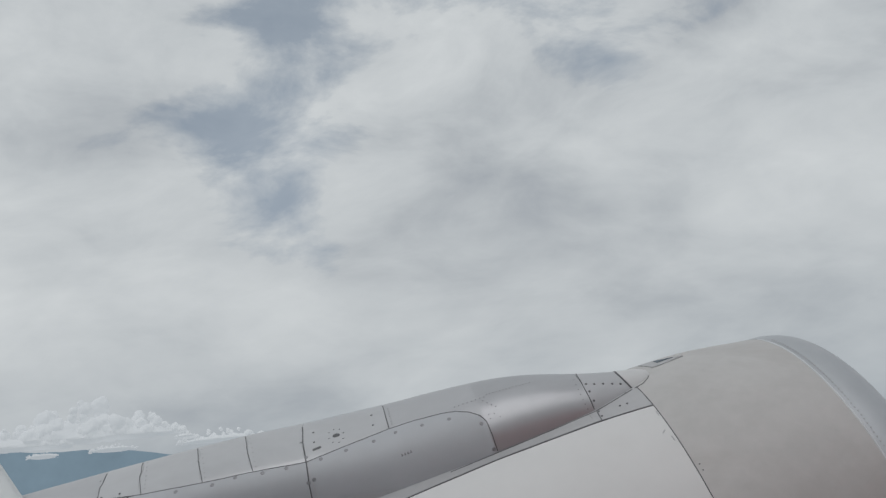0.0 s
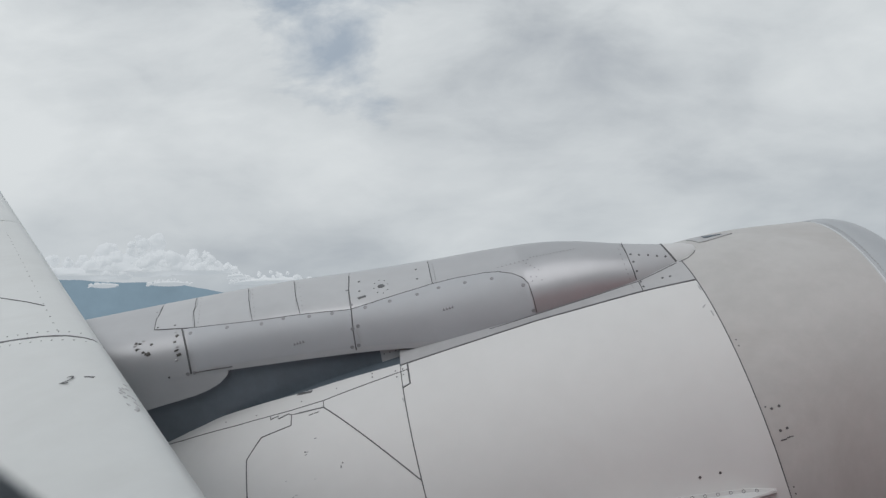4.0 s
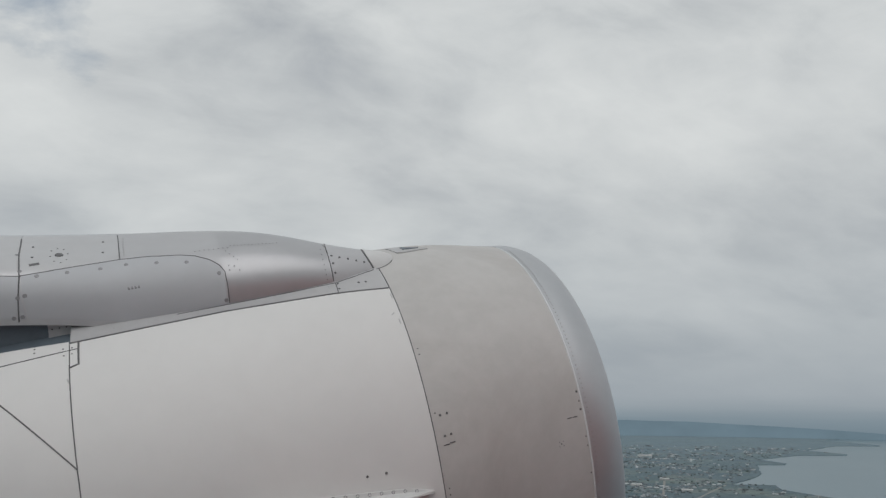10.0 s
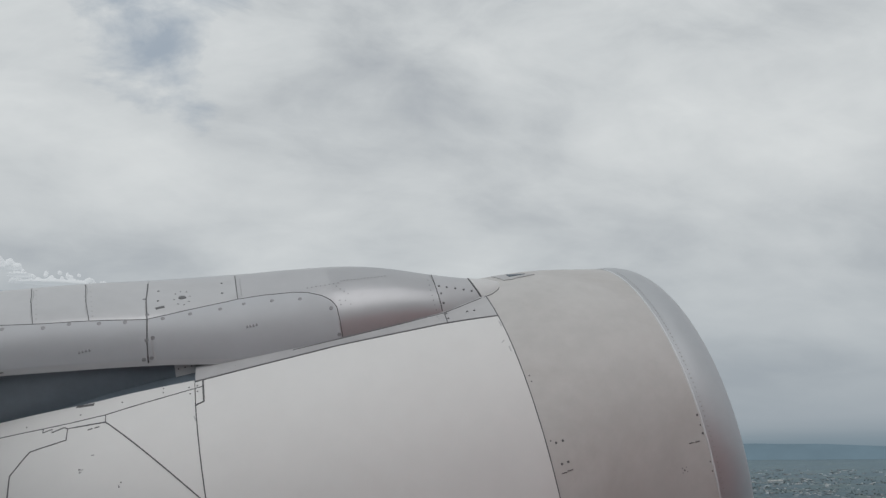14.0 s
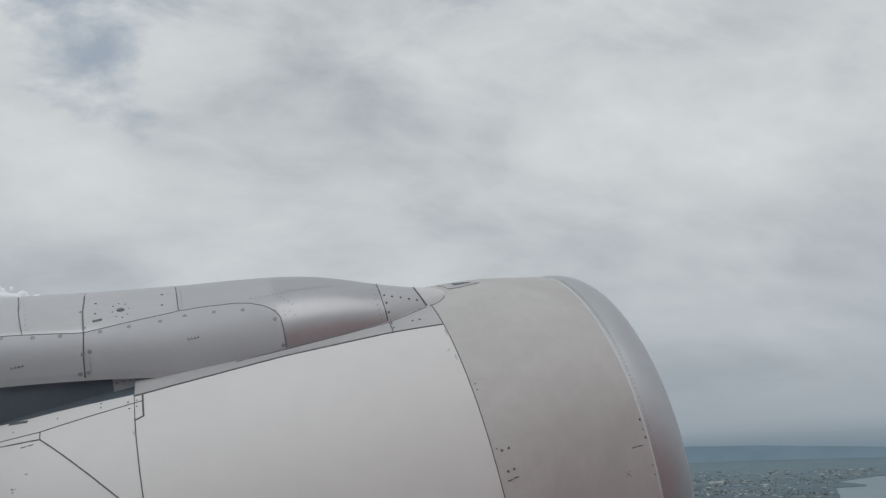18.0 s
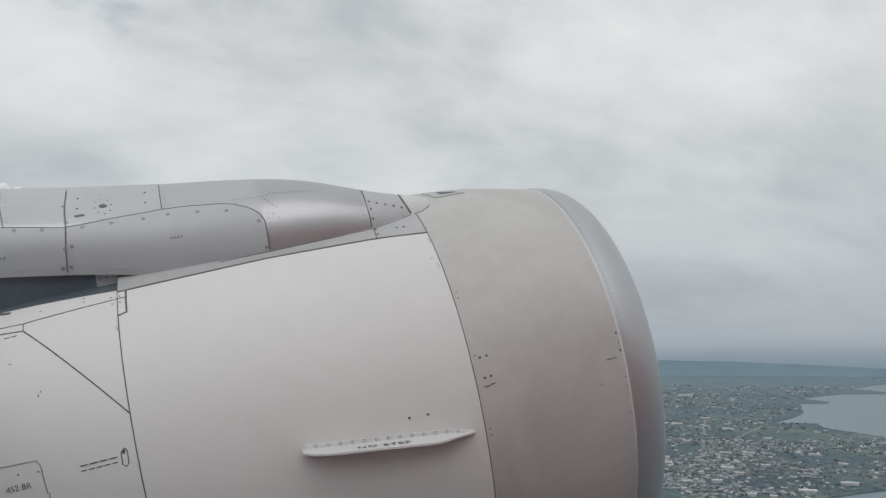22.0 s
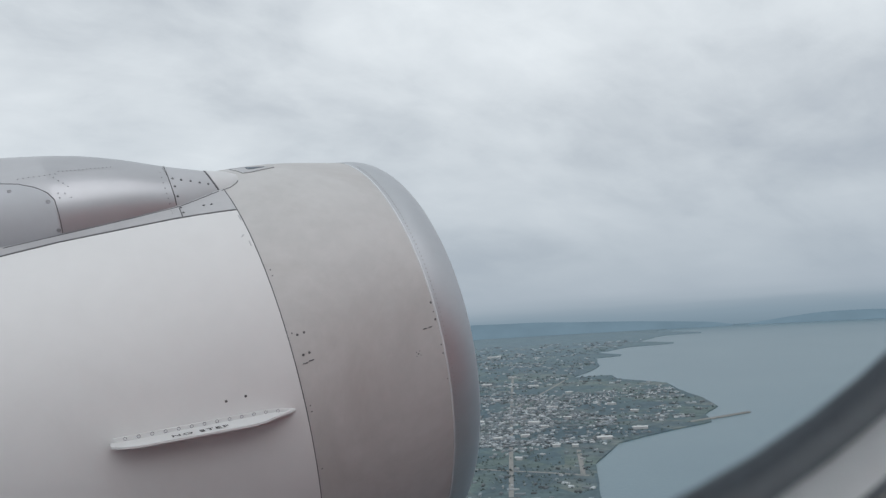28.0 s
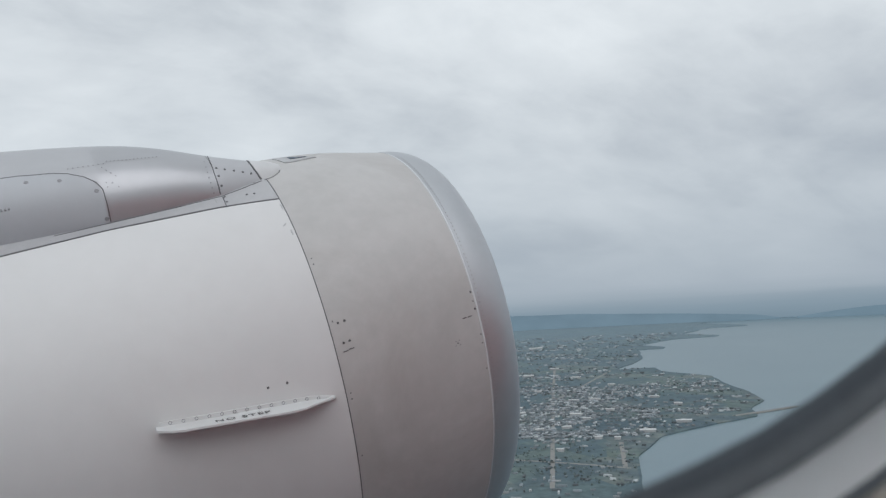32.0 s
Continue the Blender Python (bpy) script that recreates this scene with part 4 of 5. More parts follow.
def wall_with_hole(grow, y, y2, x0, x1, z0, z1, mat, name, parent):
    hole = rounded(WX0 - grow, WX1 + grow, WZ0 - grow, WZ1 + grow, 0.129 + grow * 0.9)
    k = len(hole)
    cx, cz = (WX0 + WX1) / 2, (WZ0 + WZ1) / 2
    outer = []
    for x, z in hole:
        dx, dz = x - cx, z - cz
        t = min((x1 - cx) / dx if dx > 1e-9 else ((x0 - cx) / dx if dx < -1e-9 else 1e9), (z1 - cz) / dz if dz > 1e-9 else ((z0 - cz) / dz if dz < -1e-9 else 1e9))
        outer.append((cx + dx * t, cz + dz * t))
    for corner in ((x0, z0), (x1, z0), (x1, z1), (x0, z1)):
        near = min(range(k), key=lambda i: (outer[i][0] - corner[0]) ** 2 + (outer[i][1] - corner[1]) ** 2)
        outer[near] = corner
    verts = [(x, y, z) for x, z in hole] + [(x, y, z) for x, z in outer] + [(x, y2, z) for x, z in hole] + [(x, y2, z) for x, z in outer]
    faces = []
    for j in range(k):
        j2 = (j + 1) % k
        faces += [(j, j2, k + j2, k + j), (2 * k + j2, 2 * k + j, 3 * k + j, 3 * k + j2), (j, 2 * k + j, 2 * k + j2, j2), (k + j2, 3 * k + j2, 3 * k + j, k + j)]
    return part(name, (verts, faces), mat, parent, "", False)


def box_bm(cx, cy, cz, sx, sy, sz, bevel=0.0):
    bm = bmesh.new()
    bmesh.ops.create_cube(bm, size=1, matrix=Matrix.Translation((cx, cy, cz)) @ Matrix.Diagonal((sx, sy, sz, 1)))
    if bevel:
        bmesh.ops.bevel(bm, geom=bm.edges[:], offset=bevel, segments=2, affect="EDGES")
    return bm


def cabin():
    fus = thing("wall_fuselage", "white painted fuselage side with a red flash", "fuselage", kind="structure")
    wall_with_hole(0.075, WY + 0.03, WY + 0.010, -7, 6, 0.9, 3.32, SKIN, "outer_skin", fus)
    # belly curving away below, its forward part red like the flash
    for nm, x0, x1, mat, lb in (("belly_skin", -7.0, -1.1, SKIN, ""), ("belly_skin", -1.1, 6.0, SKINRED, "red painted belly")):
        vs, fs = [], []
        for i in range(10):
            a = i / 9 * 1.1
            for x in (x0, x1):
                vs.append((x, WY + 0.03 - 1.9 * (1 - math.cos(a)), 0.9 - 1.9 * math.sin(a)))
        for i in range(9):
            fs.append((2 * i, 2 * i + 1, 2 * i + 3, 2 * i + 2))
        part(nm, (vs, fs), mat, fus, lb)
    vs, fs = [], []
    for i in range(9):
        a = i / 8 * math.pi / 2
        for x in (-7.0, 6.0):
            vs.append((x, WY + 0.03 - 1.75 * (1 - math.cos(a)), 3.32 + 0.62 * math.sin(a)))
    for i in range(8):
        fs.append((2 * i, 2 * i + 1, 2 * i + 3, 2 * i + 2))
    part("crown_skin", (vs, fs), SKIN, fus)
    flash = [(-1.1, WY + 0.034, 0.9), (3.0, WY + 0.034, 0.9), (2.5, WY + 0.034, 2.06), (-0.92, WY + 0.034, 1.93)]
    part("red_flash", (flash + [(x, y - 0.003, z) for x, y, z in flash], [(0, 1, 2, 3), (7, 6, 5, 4), (0, 4, 5, 1), (1, 5, 6, 2), (2, 6, 7, 3), (3, 7, 4, 0)]), SKINRED, fus, "red painted flash", False)
    win = thing("window_1", "rounded cabin window with black seal and grey bezel", "window", kind="structure")
    ring_loft([(0.075, WY + 0.010), (0.02, WY + 0.004), (0.0, WY), (0.002, WY - 0.003), (0.0065, WY - 0.006), (0.0088, WY - 0.006)], RUBBER, "seal", win, "black rubber seal")
    ring_loft([(0.0085, WY - 0.005), (0.010, WY - 0.009), (0.0125, WY - 0.012), (0.0150, WY - 0.0135)], BEZEL, "bezel", win, "light grey inner bezel")
    ring_loft([(0.0147, WY - 0.013), (0.0167, WY - 0.0125), (0.0185, WY - 0.0155)], RUBBER, "bezel_joint", win)
    ring_loft([(0.018, WY - 0.015), (0.028, WY - 0.022), (0.060, WY - 0.040), (0.11, WY - 0.056)], PANEL, "reveal", win, "beige window reveal")
    # bright screw heads at the edge
    sc = disc_mesh("screw", 0.0017, 0.0015, BEZEL, 12)
    put_dot(sc, Vector((-0.604, WY - 0.003, WZ0 + 0.003)), Vector((0, -1, 0.3)).normalized(), win, "screw_head")
    put_dot(sc, Vector((-0.508, WY - 0.008, 2.2555)), Vector((0, -1, 0.3)).normalized(), win, "screw_head")
    wall = thing("wall_cabin", "beige moulded plastic cabin side wall", "wall", kind="structure")
    wall_with_hole(0.11, WY - 0.058, WY + 0.01, -3.0, 2.4, 1.25, 3.24, PANEL, "side_panel", wall)
    fl = thing("floor", "grey carpeted cabin floor", "floor", kind="structure")
    part("floor_panel", box_bm(-0.3, WY - 1.7, 1.2, 5.4, 3.3, 0.08), PANEL, fl, "", False)
    ce = thing("ceiling", "pale cabin ceiling", "ceiling", kind="structure")
    part("ceiling_panel", box_bm(-0.3, WY - 1.7, 3.28, 5.4, 3.3, 0.08), BEZEL, ce, "", False)
    fw = thing("wall_far", "pale far cabin wall", "wall", kind="structure")
    part("far_panel", box_bm(-0.3, WY - 3.4, 1.7, 5.4, 0.06, 1.0), BEZEL, fw, "", False)
    part("far_panel", box_bm(-0.3, WY - 3.4, 2.92, 5.4, 0.06, 0.72), BEZEL, fw, "", False)
    for k in range(7):
        part("far_pillar", box_bm(-2.85 + k * 0.85, WY - 3.4, 2.38, 0.5, 0.06, 0.36), BEZEL, fw, "", False)
    for k in range(6):
        la = new("window_daylight", bpy.data.lights.new("window_daylight", "AREA"))
        la.data.shape, la.data.size, la.data.size_y, la.data.energy, la.data.color = "RECTANGLE", 0.34, 0.36, CABIN_DAY, (1.0, 0.98, 0.95)
        la.matrix_world = AIR @ pose(-2.425 + k * 0.85, WY - 3.36, 2.38, 90, 0, 0)
    for nm, x in (("wall_front", 2.43), ("wall_rear", -3.03)):
        e = thing(nm, "pale cabin end wall", "wall", kind="structure")
        part("end_panel", box_bm(x, WY - 1.7, 2.26, 0.06, 3.3, 2.12), BEZEL, e, "", False)


nacelle()
pylon()
wing()
cabin()

# ---------------------------------------------------------------- land, sea and distance
DEEP = -160.0


def polar(az, r, z=0.0):
    return Vector((r * math.sin(radians(az)), r * math.cos(radians(az)), DEEP + z))


def from_dep(az, dep):
    return polar(az, 160.0 / math.tan(radians(dep)))


def land_material():
    m = bpy.data.materials.new("farmland_and_trees")
    m.use_nodes = True
    nt = m.node_tree
    b = nt.nodes["Principled BSDF"]
    tc = nt.nodes.new("ShaderNodeTexCoord")
    vec = tc.outputs["Object"]
    vo = nt.nodes.new("ShaderNodeTexVoronoi")
    vo.inputs["Scale"].default_value = 0.016
    nt.links.new(vec, vo.inputs["Vector"])
    sepc = nt.nodes.new("ShaderNodeSeparateColor")
    nt.links.new(vo.outputs["Color"], sepc.inputs[0])
    fields = ramp(nt, sepc.outputs[0], [(0.0, (0.092, 0.130, 0.142)), (0.35, (0.105, 0.145, 0.150)), (0.7, (0.130, 0.165, 0.148)), (1.0, (0.165, 0.185, 0.170))])
    n1 = noise_tex(nt, vec, 0.006, 7.0, 0.6, 0.4)
    wood = ramp(nt, n1, [(0.44, 0.0), (0.56, 1.0)])
    col = mix_color(nt, math_node(nt, "MULTIPLY", wood, 0.85), fields, (0.082, 0.116, 0.136))
    # aerial haze painted into the base colour, bluer with distance
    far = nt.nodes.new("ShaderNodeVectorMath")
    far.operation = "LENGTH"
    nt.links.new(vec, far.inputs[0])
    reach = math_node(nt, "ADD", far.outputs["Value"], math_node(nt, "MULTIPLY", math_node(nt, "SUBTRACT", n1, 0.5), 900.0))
    haze_mix = ramp(nt, math_node(nt, "DIVIDE", reach, 4000.0), [(0.25, 0.0), (0.85, 1.0)])
    col = mix_color(nt, haze_mix, mix_color(nt, 1.0, col, (0.98, 1.00, 1.02), "MULTIPLY"), mix_color(nt, 0.75, col, (0.168, 0.232, 0.270)))
    n2 = noise_tex(nt, vec, 0.11, 5.0, 0.65)
    col = mix_color(nt, 1.0, col, ramp(nt, n2, [(0.3, 0.72), (0.7, 1.25)]), "MULTIPLY")
    nt.links.new(col, b.inputs["Base Color"])
    b.inputs["Roughness"].default_value = 0.9
    b.inputs["Specular IOR Level"].default_value = 0.15
    return m


def water_material():
    m = bpy.data.materials.new("grey_blue_sea")
    m.use_nodes = True
    nt = m.node_tree
    b = nt.nodes["Principled BSDF"]
    tc = nt.nodes.new("ShaderNodeTexCoord")
    n1 = noise_tex(nt, tc.outputs["Object"], 0.0035, 5.0)
    nt.links.new(ramp(nt, n1, [(0.3, (0.108, 0.172, 0.208)), (0.7, (0.130, 0.198, 0.230))]), b.inputs["Base Color"])
    b.inputs["Roughness"].default_value = 0.32
    b.inputs["IOR"].default_value = 1.33
    bp = nt.nodes.new("ShaderNodeBump")
    bp.inputs["Strength"].default_value, bp.inputs["Distance"].default_value = 0.5, 0.6
    nt.links.new(noise_tex(nt, tc.outputs["Object"], 0.25, 4.0), bp.inputs["Height"])
    nt.links.new(bp.outputs[0], b.inputs["Normal"])
    return m


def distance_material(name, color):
    """Far hills: aerial haze painted in as a plain glowing backdrop colour."""
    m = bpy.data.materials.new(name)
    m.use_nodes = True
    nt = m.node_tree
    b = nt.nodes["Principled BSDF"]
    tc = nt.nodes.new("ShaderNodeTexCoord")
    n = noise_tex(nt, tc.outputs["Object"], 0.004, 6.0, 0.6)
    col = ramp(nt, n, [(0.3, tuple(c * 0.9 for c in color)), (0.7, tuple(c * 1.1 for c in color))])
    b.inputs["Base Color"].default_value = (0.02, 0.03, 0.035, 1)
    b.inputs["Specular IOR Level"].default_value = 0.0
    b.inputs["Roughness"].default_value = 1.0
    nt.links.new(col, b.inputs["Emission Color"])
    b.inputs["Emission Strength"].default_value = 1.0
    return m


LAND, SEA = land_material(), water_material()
ROOF_A = material("pale_sheet_roof", (0.33, 0.35, 0.36), 0.6, 0.0, 0.1, 0.2, island=0.5)
ROOF_B = material("rust_and_tile_roofs", (0.145, 0.170, 0.184), 0.8, 0.0, 0.15, 0.2, island=0.6)
HALLM = material("white_hall_roof", (0.50, 0.51, 0.51), 0.5, 0.0, 0.08, 0.1)
HALLW = material("grey_hall_wall", (0.33, 0.34, 0.34), 0.8, 0.0, 0.1, 0.2)
TREE = material("dark_tree_foliage", (0.118, 0.150, 0.152), 0.95, 0.0, 0.25, 0.5, island=0.5, spec=0.1)
ROADM = material("pale_road_surface", (0.22, 0.22, 0.21), 0.9, 0.0, 0.15, 0.1)
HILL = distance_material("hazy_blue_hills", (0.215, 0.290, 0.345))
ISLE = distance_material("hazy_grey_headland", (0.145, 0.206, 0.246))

COAST = [(48.0, 1.93), (44.1, 2.0), (42.1, 2.12), (40.0, 2.38), (42.9, 2.6), (42.9, 2.65), (40.4, 2.72), (38.9, 3.03), (41.2, 3.19), (41.2, 3.26), (38.2, 3.36), (36.1, 3.65), (37.6, 3.85), (37.6, 3.93), (35.9, 4.0), (36.2, 4.57), (34.3, 5.24), (36.9, 5.2), (37.4, 5.46), (40.5, 5.86), (41.8, 6.55), (42.8, 6.93), (43.7, 7.49), (42.9, 8.0), (43.1, 8.45), (40.9, 8.9), (37.1, 9.7), (35.4, 11.0), (35.8, 13.5), (37.5, 17.0), (40.0, 24.0), (48.0, 38.0)]


def land():
    disc = [polar(a, 4900) for a in range(0, 360, 4)]
    wt = mesh_of("water", [(0, 0, DEEP)] + disc, [(0, 1 + (i + 1) % 90, 1 + i) for i in range(90)], SEA, False)
    tagged(new("water", wt), "calm hazy grey-blue sea", "sea", kind="structure")
    rnd = random.Random(11)
    shore = []
    for (a0, d0), (a1, d1) in zip(COAST, COAST[1:]):
        p, q = from_dep(a0, d0), from_dep(a1, d1)
        k = max(2, int((q - p).length / 22))
        for i in range(k):
            s = p.lerp(q, i / k)
            w = 0.0016 * s.length
            side = (q - p).cross(Vector((0, 0, 1))).normalized()
            shore.append(s + side * w * 2.2 * (noise.noise(s * 0.012) + 0.4 * noise.noise(s * 0.05)))
    shore += [Vector((260, -60, DEEP)), Vector((120, -420, DEEP)), Vector((-4300, -1200, DEEP))]
    arc = [polar(a, 4880) for a in range(-72, 48, 3)]
    ring = shore + arc
    bm = bmesh.new()
    top = [bm.verts.new(v + Vector((0, 0, 1.2))) for v in ring]
    low = [bm.verts.new(v - Vector((0, 0, 1.0))) for v in ring]
    f = bm.faces.new(top)
    for i in range(len(ring)):
        j = (i + 1) % len(ring)
        bm.faces.new((top[i], low[i], low[j], top[j]))
    bmesh.ops.triangulate(bm, faces=[f])
    bmesh.ops.recalc_face_normals(bm, faces=bm.faces)
    me = bpy.data.meshes.new("ground")
    bm.to_mesh(me)
    bm.free()
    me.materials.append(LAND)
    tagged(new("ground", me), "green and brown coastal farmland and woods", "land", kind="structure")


def inland(az, dep):
    """Whether a direction meets land, by the coast's outline."""
    ring = COAST + [(-80, 38), (-80, 1.8), (48, 1.8)]
    odd = False
    for (a0, d0), (a1, d1) in zip(ring, ring[1:] + ring[:1]):
        if (d0 > dep) != (d1 > dep) and az < a0 + (a1 - a0) * (dep - d0) / (d1 - d0):
            odd = not odd
    return odd


def house(p, a, sx, sy, h, rf, verts, faces):
    o = len(verts)
    c, s = math.cos(a), math.sin(a)
    for x, y, z in ((-sx, -sy, 0), (sx, -sy, 0), (sx, sy, 0), (-sx, sy, 0), (-sx, -sy, h), (sx, -sy, h), (sx, sy, h), (-sx, sy, h), (-sx, 0, h + rf), (sx, 0, h + rf)):
        verts.append((p.x + x * c - y * s, p.y + x * s + y * c, p.z + z + 1.2))
    for f in ((0, 1, 5, 4), (2, 3, 7, 6), (1, 2, 6, 9, 5), (3, 0, 4, 8, 7), (4, 5, 9, 8), (6, 7, 8, 9)):
        faces.append(tuple(o + i for i in f))


def town():
    rnd = random.Random(21)
    sets = {"a": ([], []), "b": ([], [])}
    count = 0
    while count < 6500:
        dep = 2.9 + 13 * rnd.random() ** 1.15
        az = 20 + 25 * rnd.random()
        if not inland(az + 0.3, dep) or not inland(az, dep + 0.15):
            continue
        p = from_dep(az, dep)
        d = noise.noise(p * 0.006 + Vector((3, 1, 0))) + 0.5 * noise.noise(p * 0.025)
        # the town proper, its peninsula, and scattered farms beyond and before it
        if 6.3 < dep < 9.7 and az < 37:
            keep = 0.9 if d > -0.12 else 0.12
        elif dep >= 9.7:
            keep = 0.3 if d > 0.25 else 0.02
        elif dep > 5.2:
            keep = 0.5 if d > 0.12 else 0.05
        else:
            keep = 0.45 if d > 0.05 else 0.07
        if rnd.random() > keep:
            continue
        # loose street grid
        ang = 0.5 + 0.5 * round(2 * noise.noise(p * 0.002))
        k = "a" if rnd.random() < 0.30 else "b"
        s = (0.36 + 0.5 * rnd.random()) * lerp(dep, [(3, 1.5), (7, 1.0)])
        house(p, ang + (math.pi / 2 if rnd.random() < 0.5 else 0), 2.8 * s * (1 + 1.2 * rnd.random()), 1.8 * s, 1.0 + 0.7 * rnd.random(), 0.5 * s, *sets[k])
        count += 1
    tagged(new("town_houses", mesh_of("town_houses", *sets["a"], ROOF_A, False)), "dense town of small pale-roofed houses", "houses", kind="stuff")
    tagged(new("town_houses", mesh_of("town_houses", *sets["b"], ROOF_B, False)), "dense town of small brown-roofed houses", "houses", kind="stuff")


def woods():
    rnd = random.Random(31)
    verts, faces = [], []
    n = 0
    while n < 3600:
        dep = 3.4 + 24 * rnd.random() ** 1.5
        az = 16 + 30 * rnd.random()
        if not inland(az + 0.2, dep):
            continue
        p = from_dep(az, dep)
        if noise.noise(p * 0.006) + 0.5 * noise.noise(p * 0.03) < 0.06 and rnd.random() > 0.05:
            continue
        r = (0.7 + 1.0 * rnd.random()) * lerp(dep, [(4, 1.6), (8, 1.0), (14, 0.7)])
        o = len(verts)
        k = 6
        for lev, rr in ((0.0, 0.7), (0.5, 1.0), (1.0, 0.62)):
            for i in range(k):
                a = 2 * math.pi * i / k + lev
                q = rr * r * (0.7 + 0.6 * rnd.random())
                verts.append((p.x + q * math.cos(a), p.y + q * math.sin(a), p.z + 1.2 + lev * r * (0.9 + 0.4 * rnd.random())))
        verts.append((p.x, p.y, p.z + 1.2 + r * 1.45))
        for lv in (0, 1):
            for i in range(k):
                faces.append((o + lv * k + i, o + lv * k + (i + 1) % k, o + lv * k + k + (i + 1) % k, o + lv * k + k + i))
        for i in range(k):
            faces.append((o + 2 * k + i, o + 2 * k + (i + 1) % k, o + 3 * k))
        n += 1
    tagged(new("woods", mesh_of("woods", verts, faces, TREE, False)), "scattered dark green trees and hedgerows", "trees", kind="stuff")


def hall(az, dep, turn, sx, sy, h):
    base = from_dep(az, dep) + Vector((0, 0, 1.2))
    ob = thing("warehouse", "long white-roofed warehouse on the coastal plain", "warehouse", "warehouses", "", Matrix.Translation(base) @ pose(0, 0, 0, 0, 0, turn))
    part("wall", box_bm(0, 0, h / 2, sx, sy, h), HALLW, ob, "", False)
    x, y = sx / 2 + 0.4, sy / 2 + 0.4
    vs = [(-x, -y, h), (x, -y, h), (x, y, h), (-x, y, h), (-x, 0, h + sy * 0.12), (x, 0, h + sy * 0.12), (-x, -y, h - 0.4), (x, -y, h - 0.4), (x, y, h - 0.4), (-x, y, h - 0.4)]
    part("roof", (vs, [(0, 1, 5, 4), (2, 3, 4, 5), (0, 4, 3, 9, 6), (1, 7, 8, 2, 5), (0, 6, 7, 1), (3, 2, 8, 9), (6, 9, 8, 7)]), HALLM, ob, "", False)


def roads():
    lines = [[(24, 10.8), (27, 11.03), (32, 11.5), (35, 11.8)], [(30.2, 5.1), (30.0, 7.0), (29.8, 9.8), (29.6, 13)], [(25.9, 13.55), (28.9, 15.48)], [(20, 8.2), (26, 8.0), (31.5, 7.9), (36, 7.9)], [(34.0, 5.3), (31.6, 6.5), (30.0, 7.2)], [(20, 5.9), (26, 5.9), (30.1, 5.95)], [(34.4, 10.1), (34.6, 11.7)]]
    for ln in lines:
        pts = [from_dep(a, d) + Vector((0, 0, 1.3)) for a, d in ln]
        vs, fs = [], []
        for i, p in enumerate(pts):
            d = (pts[min(i + 1, len(pts) - 1)] - pts[max(i - 1, 0)]).normalized()
            s = Vector((-d.y, d.x, 0)) * 2.2
            vs += [p - s, p + s]
            if i:
                fs.append((2 * i - 2, 2 * i, 2 * i + 1, 2 * i - 1))
        tagged(new("road", mesh_of("road", vs, fs, ROADM, False)), "pale straight country road", "road", kind="structure")


def ridge(name, az0, az1, r, tops, mat, label, foot=0.0, seed=0):
    """A long hill with a noisy skyline; tops: (share of the way, height)."""
    n = 90
    vs, fs = [], []
    for i in range(n + 1):
        t = i / n
        a = az0 + (az1 - az0) * t
        h = smooth_lerp(t, tops)
        h *= 1 + 0.07 * noise.noise(Vector((t * 7 + seed, seed, 0.3))) + 0.006 * noise.noise(Vector((t * 37, seed, 2.3)))
        vs += [polar(a, r, foot), polar(a, r + 40, max(h, 0) * 0.6), polar(a, r + 90, max(h, 0)), polar(a, r + 130, foot)]
        if i:
            o = 4 * i - 4
            for k in range(3):
                fs.append((o + k, o + 4 + k, o + 5 + k, o + 1 + k))
    tagged(new(name, mesh_of(name, vs, fs, mat)), label, "hills", kind="structure")


def horizon_haze():
    """Glowing sheet painted as the far haze where land, sea and sky meet."""
    m = bpy.data.materials.new("painted_far_haze")
    m.use_nodes = True
    nt = m.node_tree
    nt.nodes.clear()
    tc = nt.nodes.new("ShaderNodeTexCoord")
    sep = nt.nodes.new("ShaderNodeSeparateXYZ")
    nt.links.new(tc.outputs["Object"], sep.inputs[0])
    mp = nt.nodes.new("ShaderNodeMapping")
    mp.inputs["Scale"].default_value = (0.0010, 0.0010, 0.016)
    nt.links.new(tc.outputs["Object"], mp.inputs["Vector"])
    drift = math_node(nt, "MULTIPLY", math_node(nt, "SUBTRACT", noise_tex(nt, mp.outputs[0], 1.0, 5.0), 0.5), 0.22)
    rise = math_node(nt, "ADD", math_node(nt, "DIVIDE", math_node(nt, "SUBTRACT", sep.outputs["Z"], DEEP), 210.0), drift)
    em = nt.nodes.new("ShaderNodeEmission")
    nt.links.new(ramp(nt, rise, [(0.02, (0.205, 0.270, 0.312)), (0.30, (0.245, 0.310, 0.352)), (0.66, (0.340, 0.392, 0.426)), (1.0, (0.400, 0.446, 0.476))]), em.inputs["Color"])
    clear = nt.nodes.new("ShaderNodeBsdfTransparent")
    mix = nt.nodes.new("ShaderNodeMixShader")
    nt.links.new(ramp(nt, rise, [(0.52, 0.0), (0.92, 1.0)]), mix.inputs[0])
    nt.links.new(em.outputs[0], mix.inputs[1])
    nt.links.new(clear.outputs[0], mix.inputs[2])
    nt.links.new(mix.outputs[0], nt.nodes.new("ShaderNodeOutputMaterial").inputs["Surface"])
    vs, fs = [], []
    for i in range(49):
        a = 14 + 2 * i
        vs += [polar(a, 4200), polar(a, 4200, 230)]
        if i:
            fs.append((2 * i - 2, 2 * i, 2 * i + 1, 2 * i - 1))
    tagged(new("backdrop_haze", mesh_of("backdrop_haze", vs, fs, m)), "glowing sheet painted as pale blue haze along the far horizon", "haze", kind="structure")


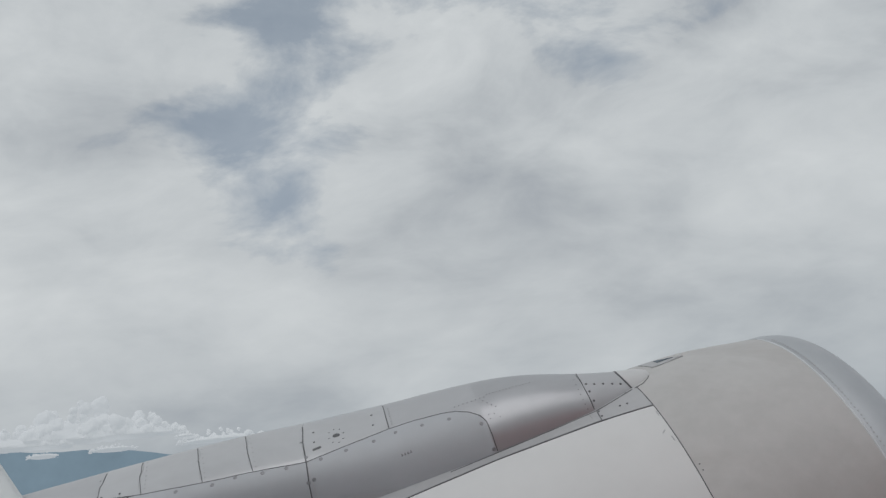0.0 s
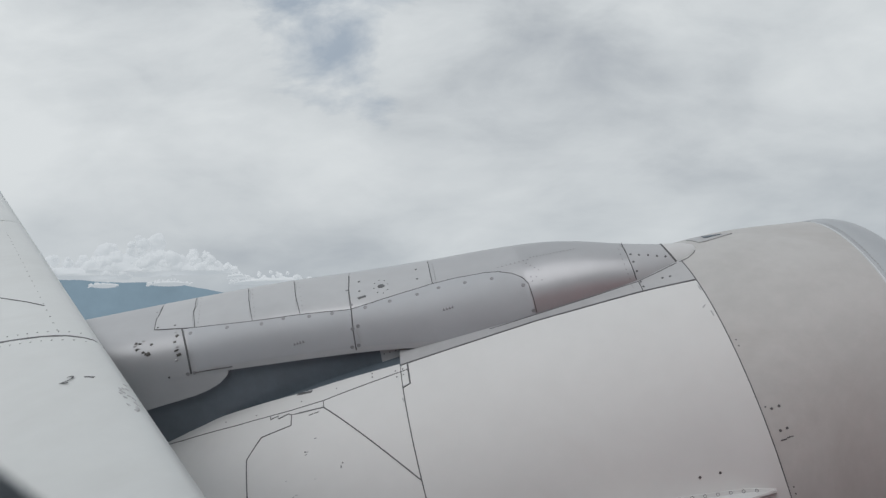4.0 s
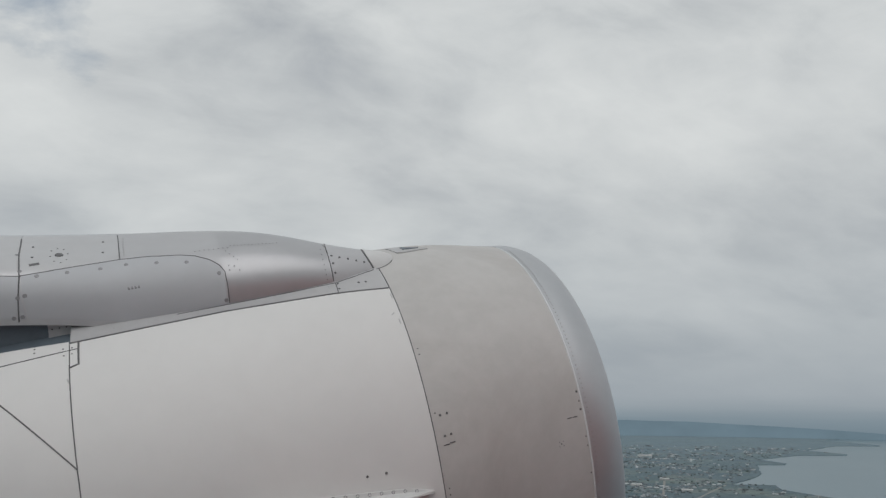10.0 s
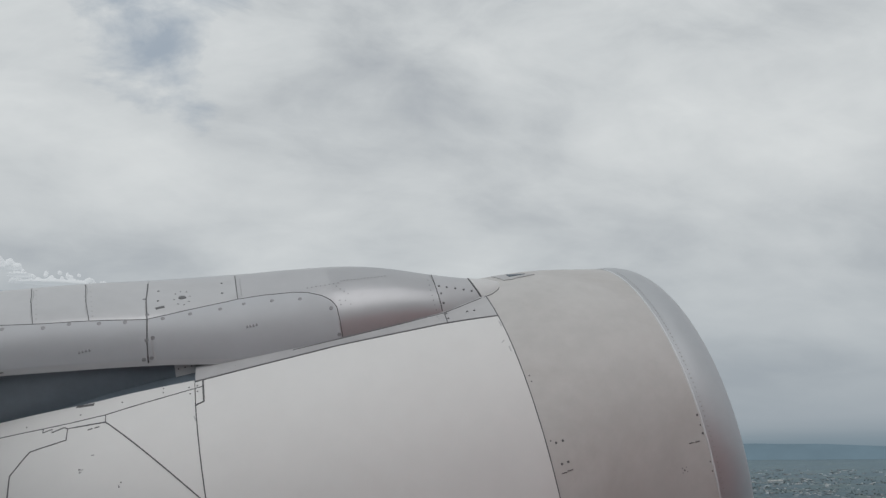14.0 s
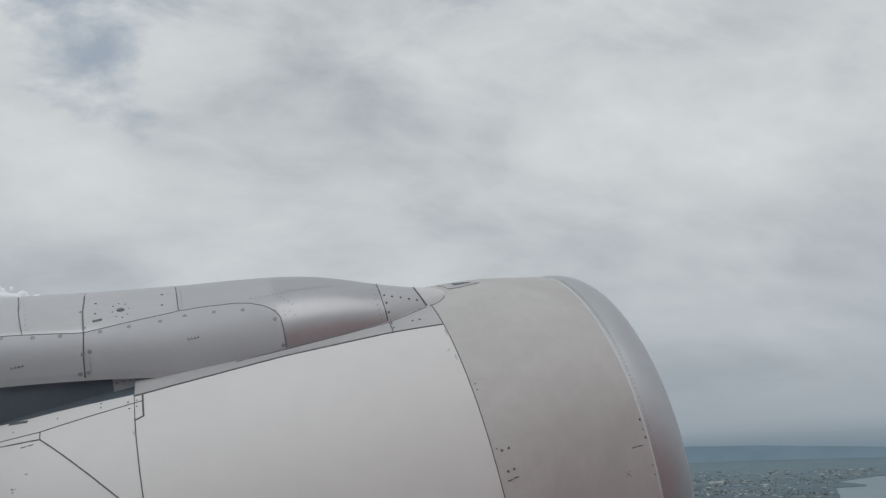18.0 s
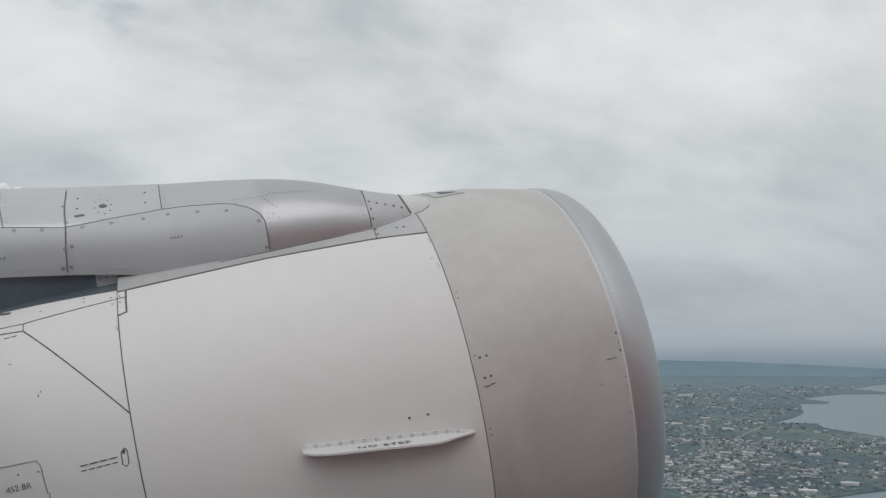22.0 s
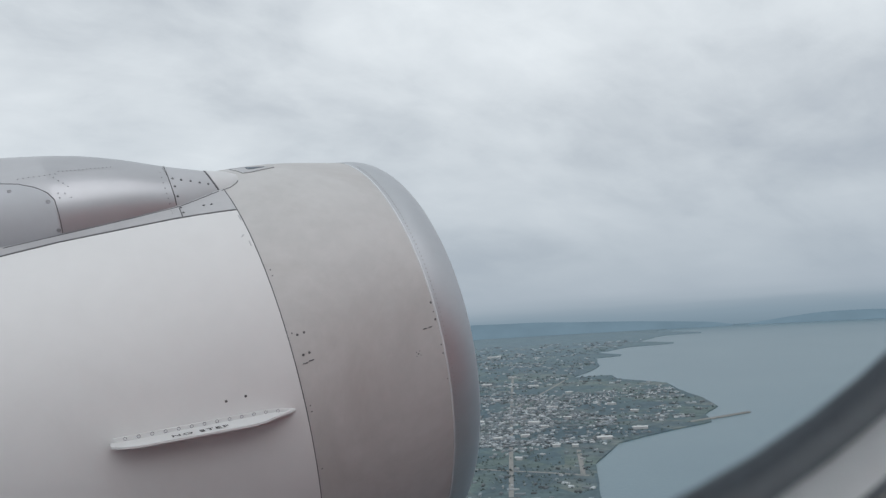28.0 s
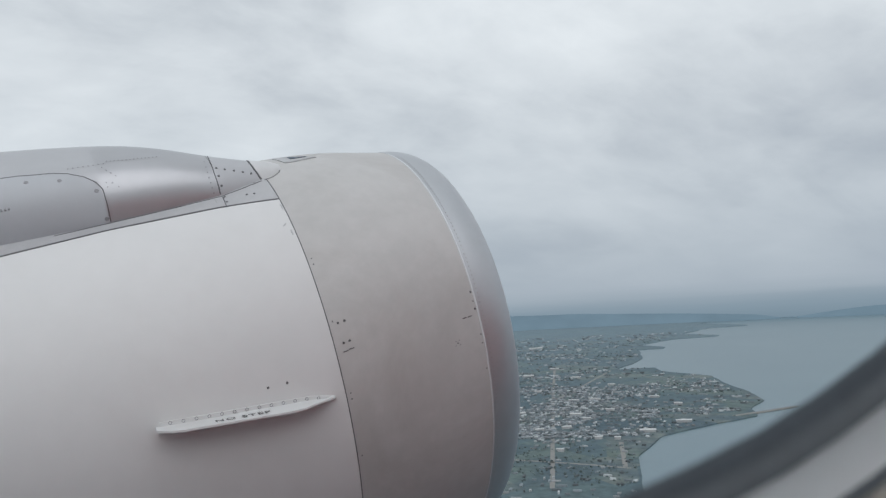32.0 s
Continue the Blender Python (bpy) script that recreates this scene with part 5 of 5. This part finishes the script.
def pier():
    ob = thing("pier", "low stone pier reaching into the sea", "pier", "", "", Matrix.Translation(from_dep(42.7, 8.35)) @ pose(0, 0, 0, 0, 0, 4))
    part("deck", box_bm(30, 0, 0.8, 110, 7, 1.8, 0.3), ROADM, ob, "", False)


land()
horizon_haze()
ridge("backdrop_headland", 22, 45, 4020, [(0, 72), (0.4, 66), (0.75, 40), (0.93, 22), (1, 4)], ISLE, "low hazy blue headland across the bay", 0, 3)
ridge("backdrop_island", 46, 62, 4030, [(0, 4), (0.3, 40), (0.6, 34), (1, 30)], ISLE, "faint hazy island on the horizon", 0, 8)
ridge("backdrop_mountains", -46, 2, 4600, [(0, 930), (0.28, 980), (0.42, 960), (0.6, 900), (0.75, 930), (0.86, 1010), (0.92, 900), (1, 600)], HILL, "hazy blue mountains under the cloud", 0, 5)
roads()
town()
woods()
pier()
rnd = random.Random(77)
for az, dep, sx, sy in ((27.6, 7.7, 22, 9), (31.4, 7.3, 34, 8), (32.8, 7.25, 38, 8), (27.8, 8.05, 20, 9), (31.5, 8.25, 34, 12), (32.2, 8.55, 22, 8), (38.6, 8.85, 40, 10), (36.2, 9.45, 38, 12), (30.2, 5.08, 40, 12), (31.6, 5.75, 44, 12), (29.0, 6.6, 26, 9), (28.4, 5.5, 44, 12), (26.5, 6.8, 30, 10), (28.9, 9.2, 24, 9), (33.8, 8.0, 24, 8), (30.8, 9.1, 24, 9), (26.6, 9.0, 26, 9), (32.9, 9.85, 18, 7), (30.3, 10.6, 16, 7), (34.2, 9.9, 14, 7), (25.6, 4.2, 90, 16), (29.0, 3.6, 90, 16), (34.0, 6.3, 28, 7), (36.8, 7.2, 28, 7), (38.3, 7.7, 24, 7)):
    hall(az, dep, -az + rnd.uniform(-25, 25), sx * 0.45, sy * 0.6, 3.0)


# ---------------------------------------------------------------- cumulus over the mountains
def cloud_material():
    m = bpy.data.materials.new("glowing_cumulus")
    m.use_nodes = True
    nt = m.node_tree
    b = nt.nodes["Principled BSDF"]
    b.inputs["Base Color"].default_value = (0.24, 0.245, 0.25, 1)
    b.inputs["Roughness"].default_value = 1.0
    b.inputs["Specular IOR Level"].default_value = 0.0
    # brightness put in as glow, so the cloud blends with the sky
    b.inputs["Emission Color"].default_value = (0.50, 0.52, 0.525, 1)
    b.inputs["Emission Strength"].default_value = 1.0
    return m


CLOUD = cloud_material()


def cumulus(az, el, width, height, seed):
    rnd = random.Random(seed)
    r = 4450.0
    base = polar(az, r)
    base.z = r * math.tan(radians(el))
    ob_mesh = bmesh.new()
    side = Vector((math.cos(radians(az)), -math.sin(radians(az)), 0))
    away = Vector((math.sin(radians(az)), math.cos(radians(az)), 0))
    slab = bmesh.ops.create_icosphere(ob_mesh, subdivisions=4, radius=1.0, matrix=Matrix(((*(side * width * 0.85), 0), (*(away * 60), 0), (0, 0, height * 0.26, 0), (0, 0, 0, 1))).transposed())
    for vt in slab["verts"]:
        vt.co += vt.co.normalized() * 0.10 * height * (noise.noise(vt.co * (4.0 / height)) + 0.6 * noise.noise(vt.co * (11.0 / height)))
        if vt.co.z < 0:
            vt.co.z *= 0.25
    for k in range(75):
        u = rnd.uniform(-1, 1)
        hmax = height * (1 - abs(u) ** 1.6) * rnd.uniform(0.35, 1.0)
        v = rnd.random() ** 1.4 * hmax * 0.9
        rad = (0.06 + 0.12 * rnd.random()) * height * (1.15 - 0.5 * v / height)
        c = side * (u * width) + Vector((0, 0, v)) + away * rnd.uniform(-40, 40)
        m = bmesh.ops.create_icosphere(ob_mesh, subdivisions=3, radius=rad, matrix=Matrix.Translation(c))
        for vt in m["verts"]:
            d = (vt.co - c).normalized()
            q = vt.co * (3.2 / height) + Vector((seed, 0, 0))
            vt.co += d * rad * (0.35 * noise.noise(q * 1.5) + 0.25 * noise.noise(q * 4.0) + 0.16 * noise.noise(q * 9.0))
            if vt.co.z < 0:
                vt.co.z *= 0.25
    me = bpy.data.meshes.new("cumulus_cloud")
    ob_mesh.to_mesh(me)
    ob_mesh.free()
    me.materials.append(CLOUD)
    me.polygons.foreach_set("use_smooth", [True] * len(me.polygons))
    ob = new("cumulus_cloud", me)
    ob.location = base
    tagged(ob, "white heaped cumulus cloud over hazy mountains", "cloud", "cumulus clouds")


for az, el, w, h, sd in ((-35.5, 10.2, 330, 190, 6), (-30.2, 10.1, 260, 170, 1), (-26.2, 10.4, 240, 290, 3), (-22.6, 10.4, 200, 170, 2), (-17.6, 9.6, 220, 85, 8), (-28.4, 9.5, 70, 30, 11), (-24.3, 9.6, 110, 45, 12), (-19.8, 10.0, 60, 40, 14)):
    cumulus(az, el, w, h, sd)
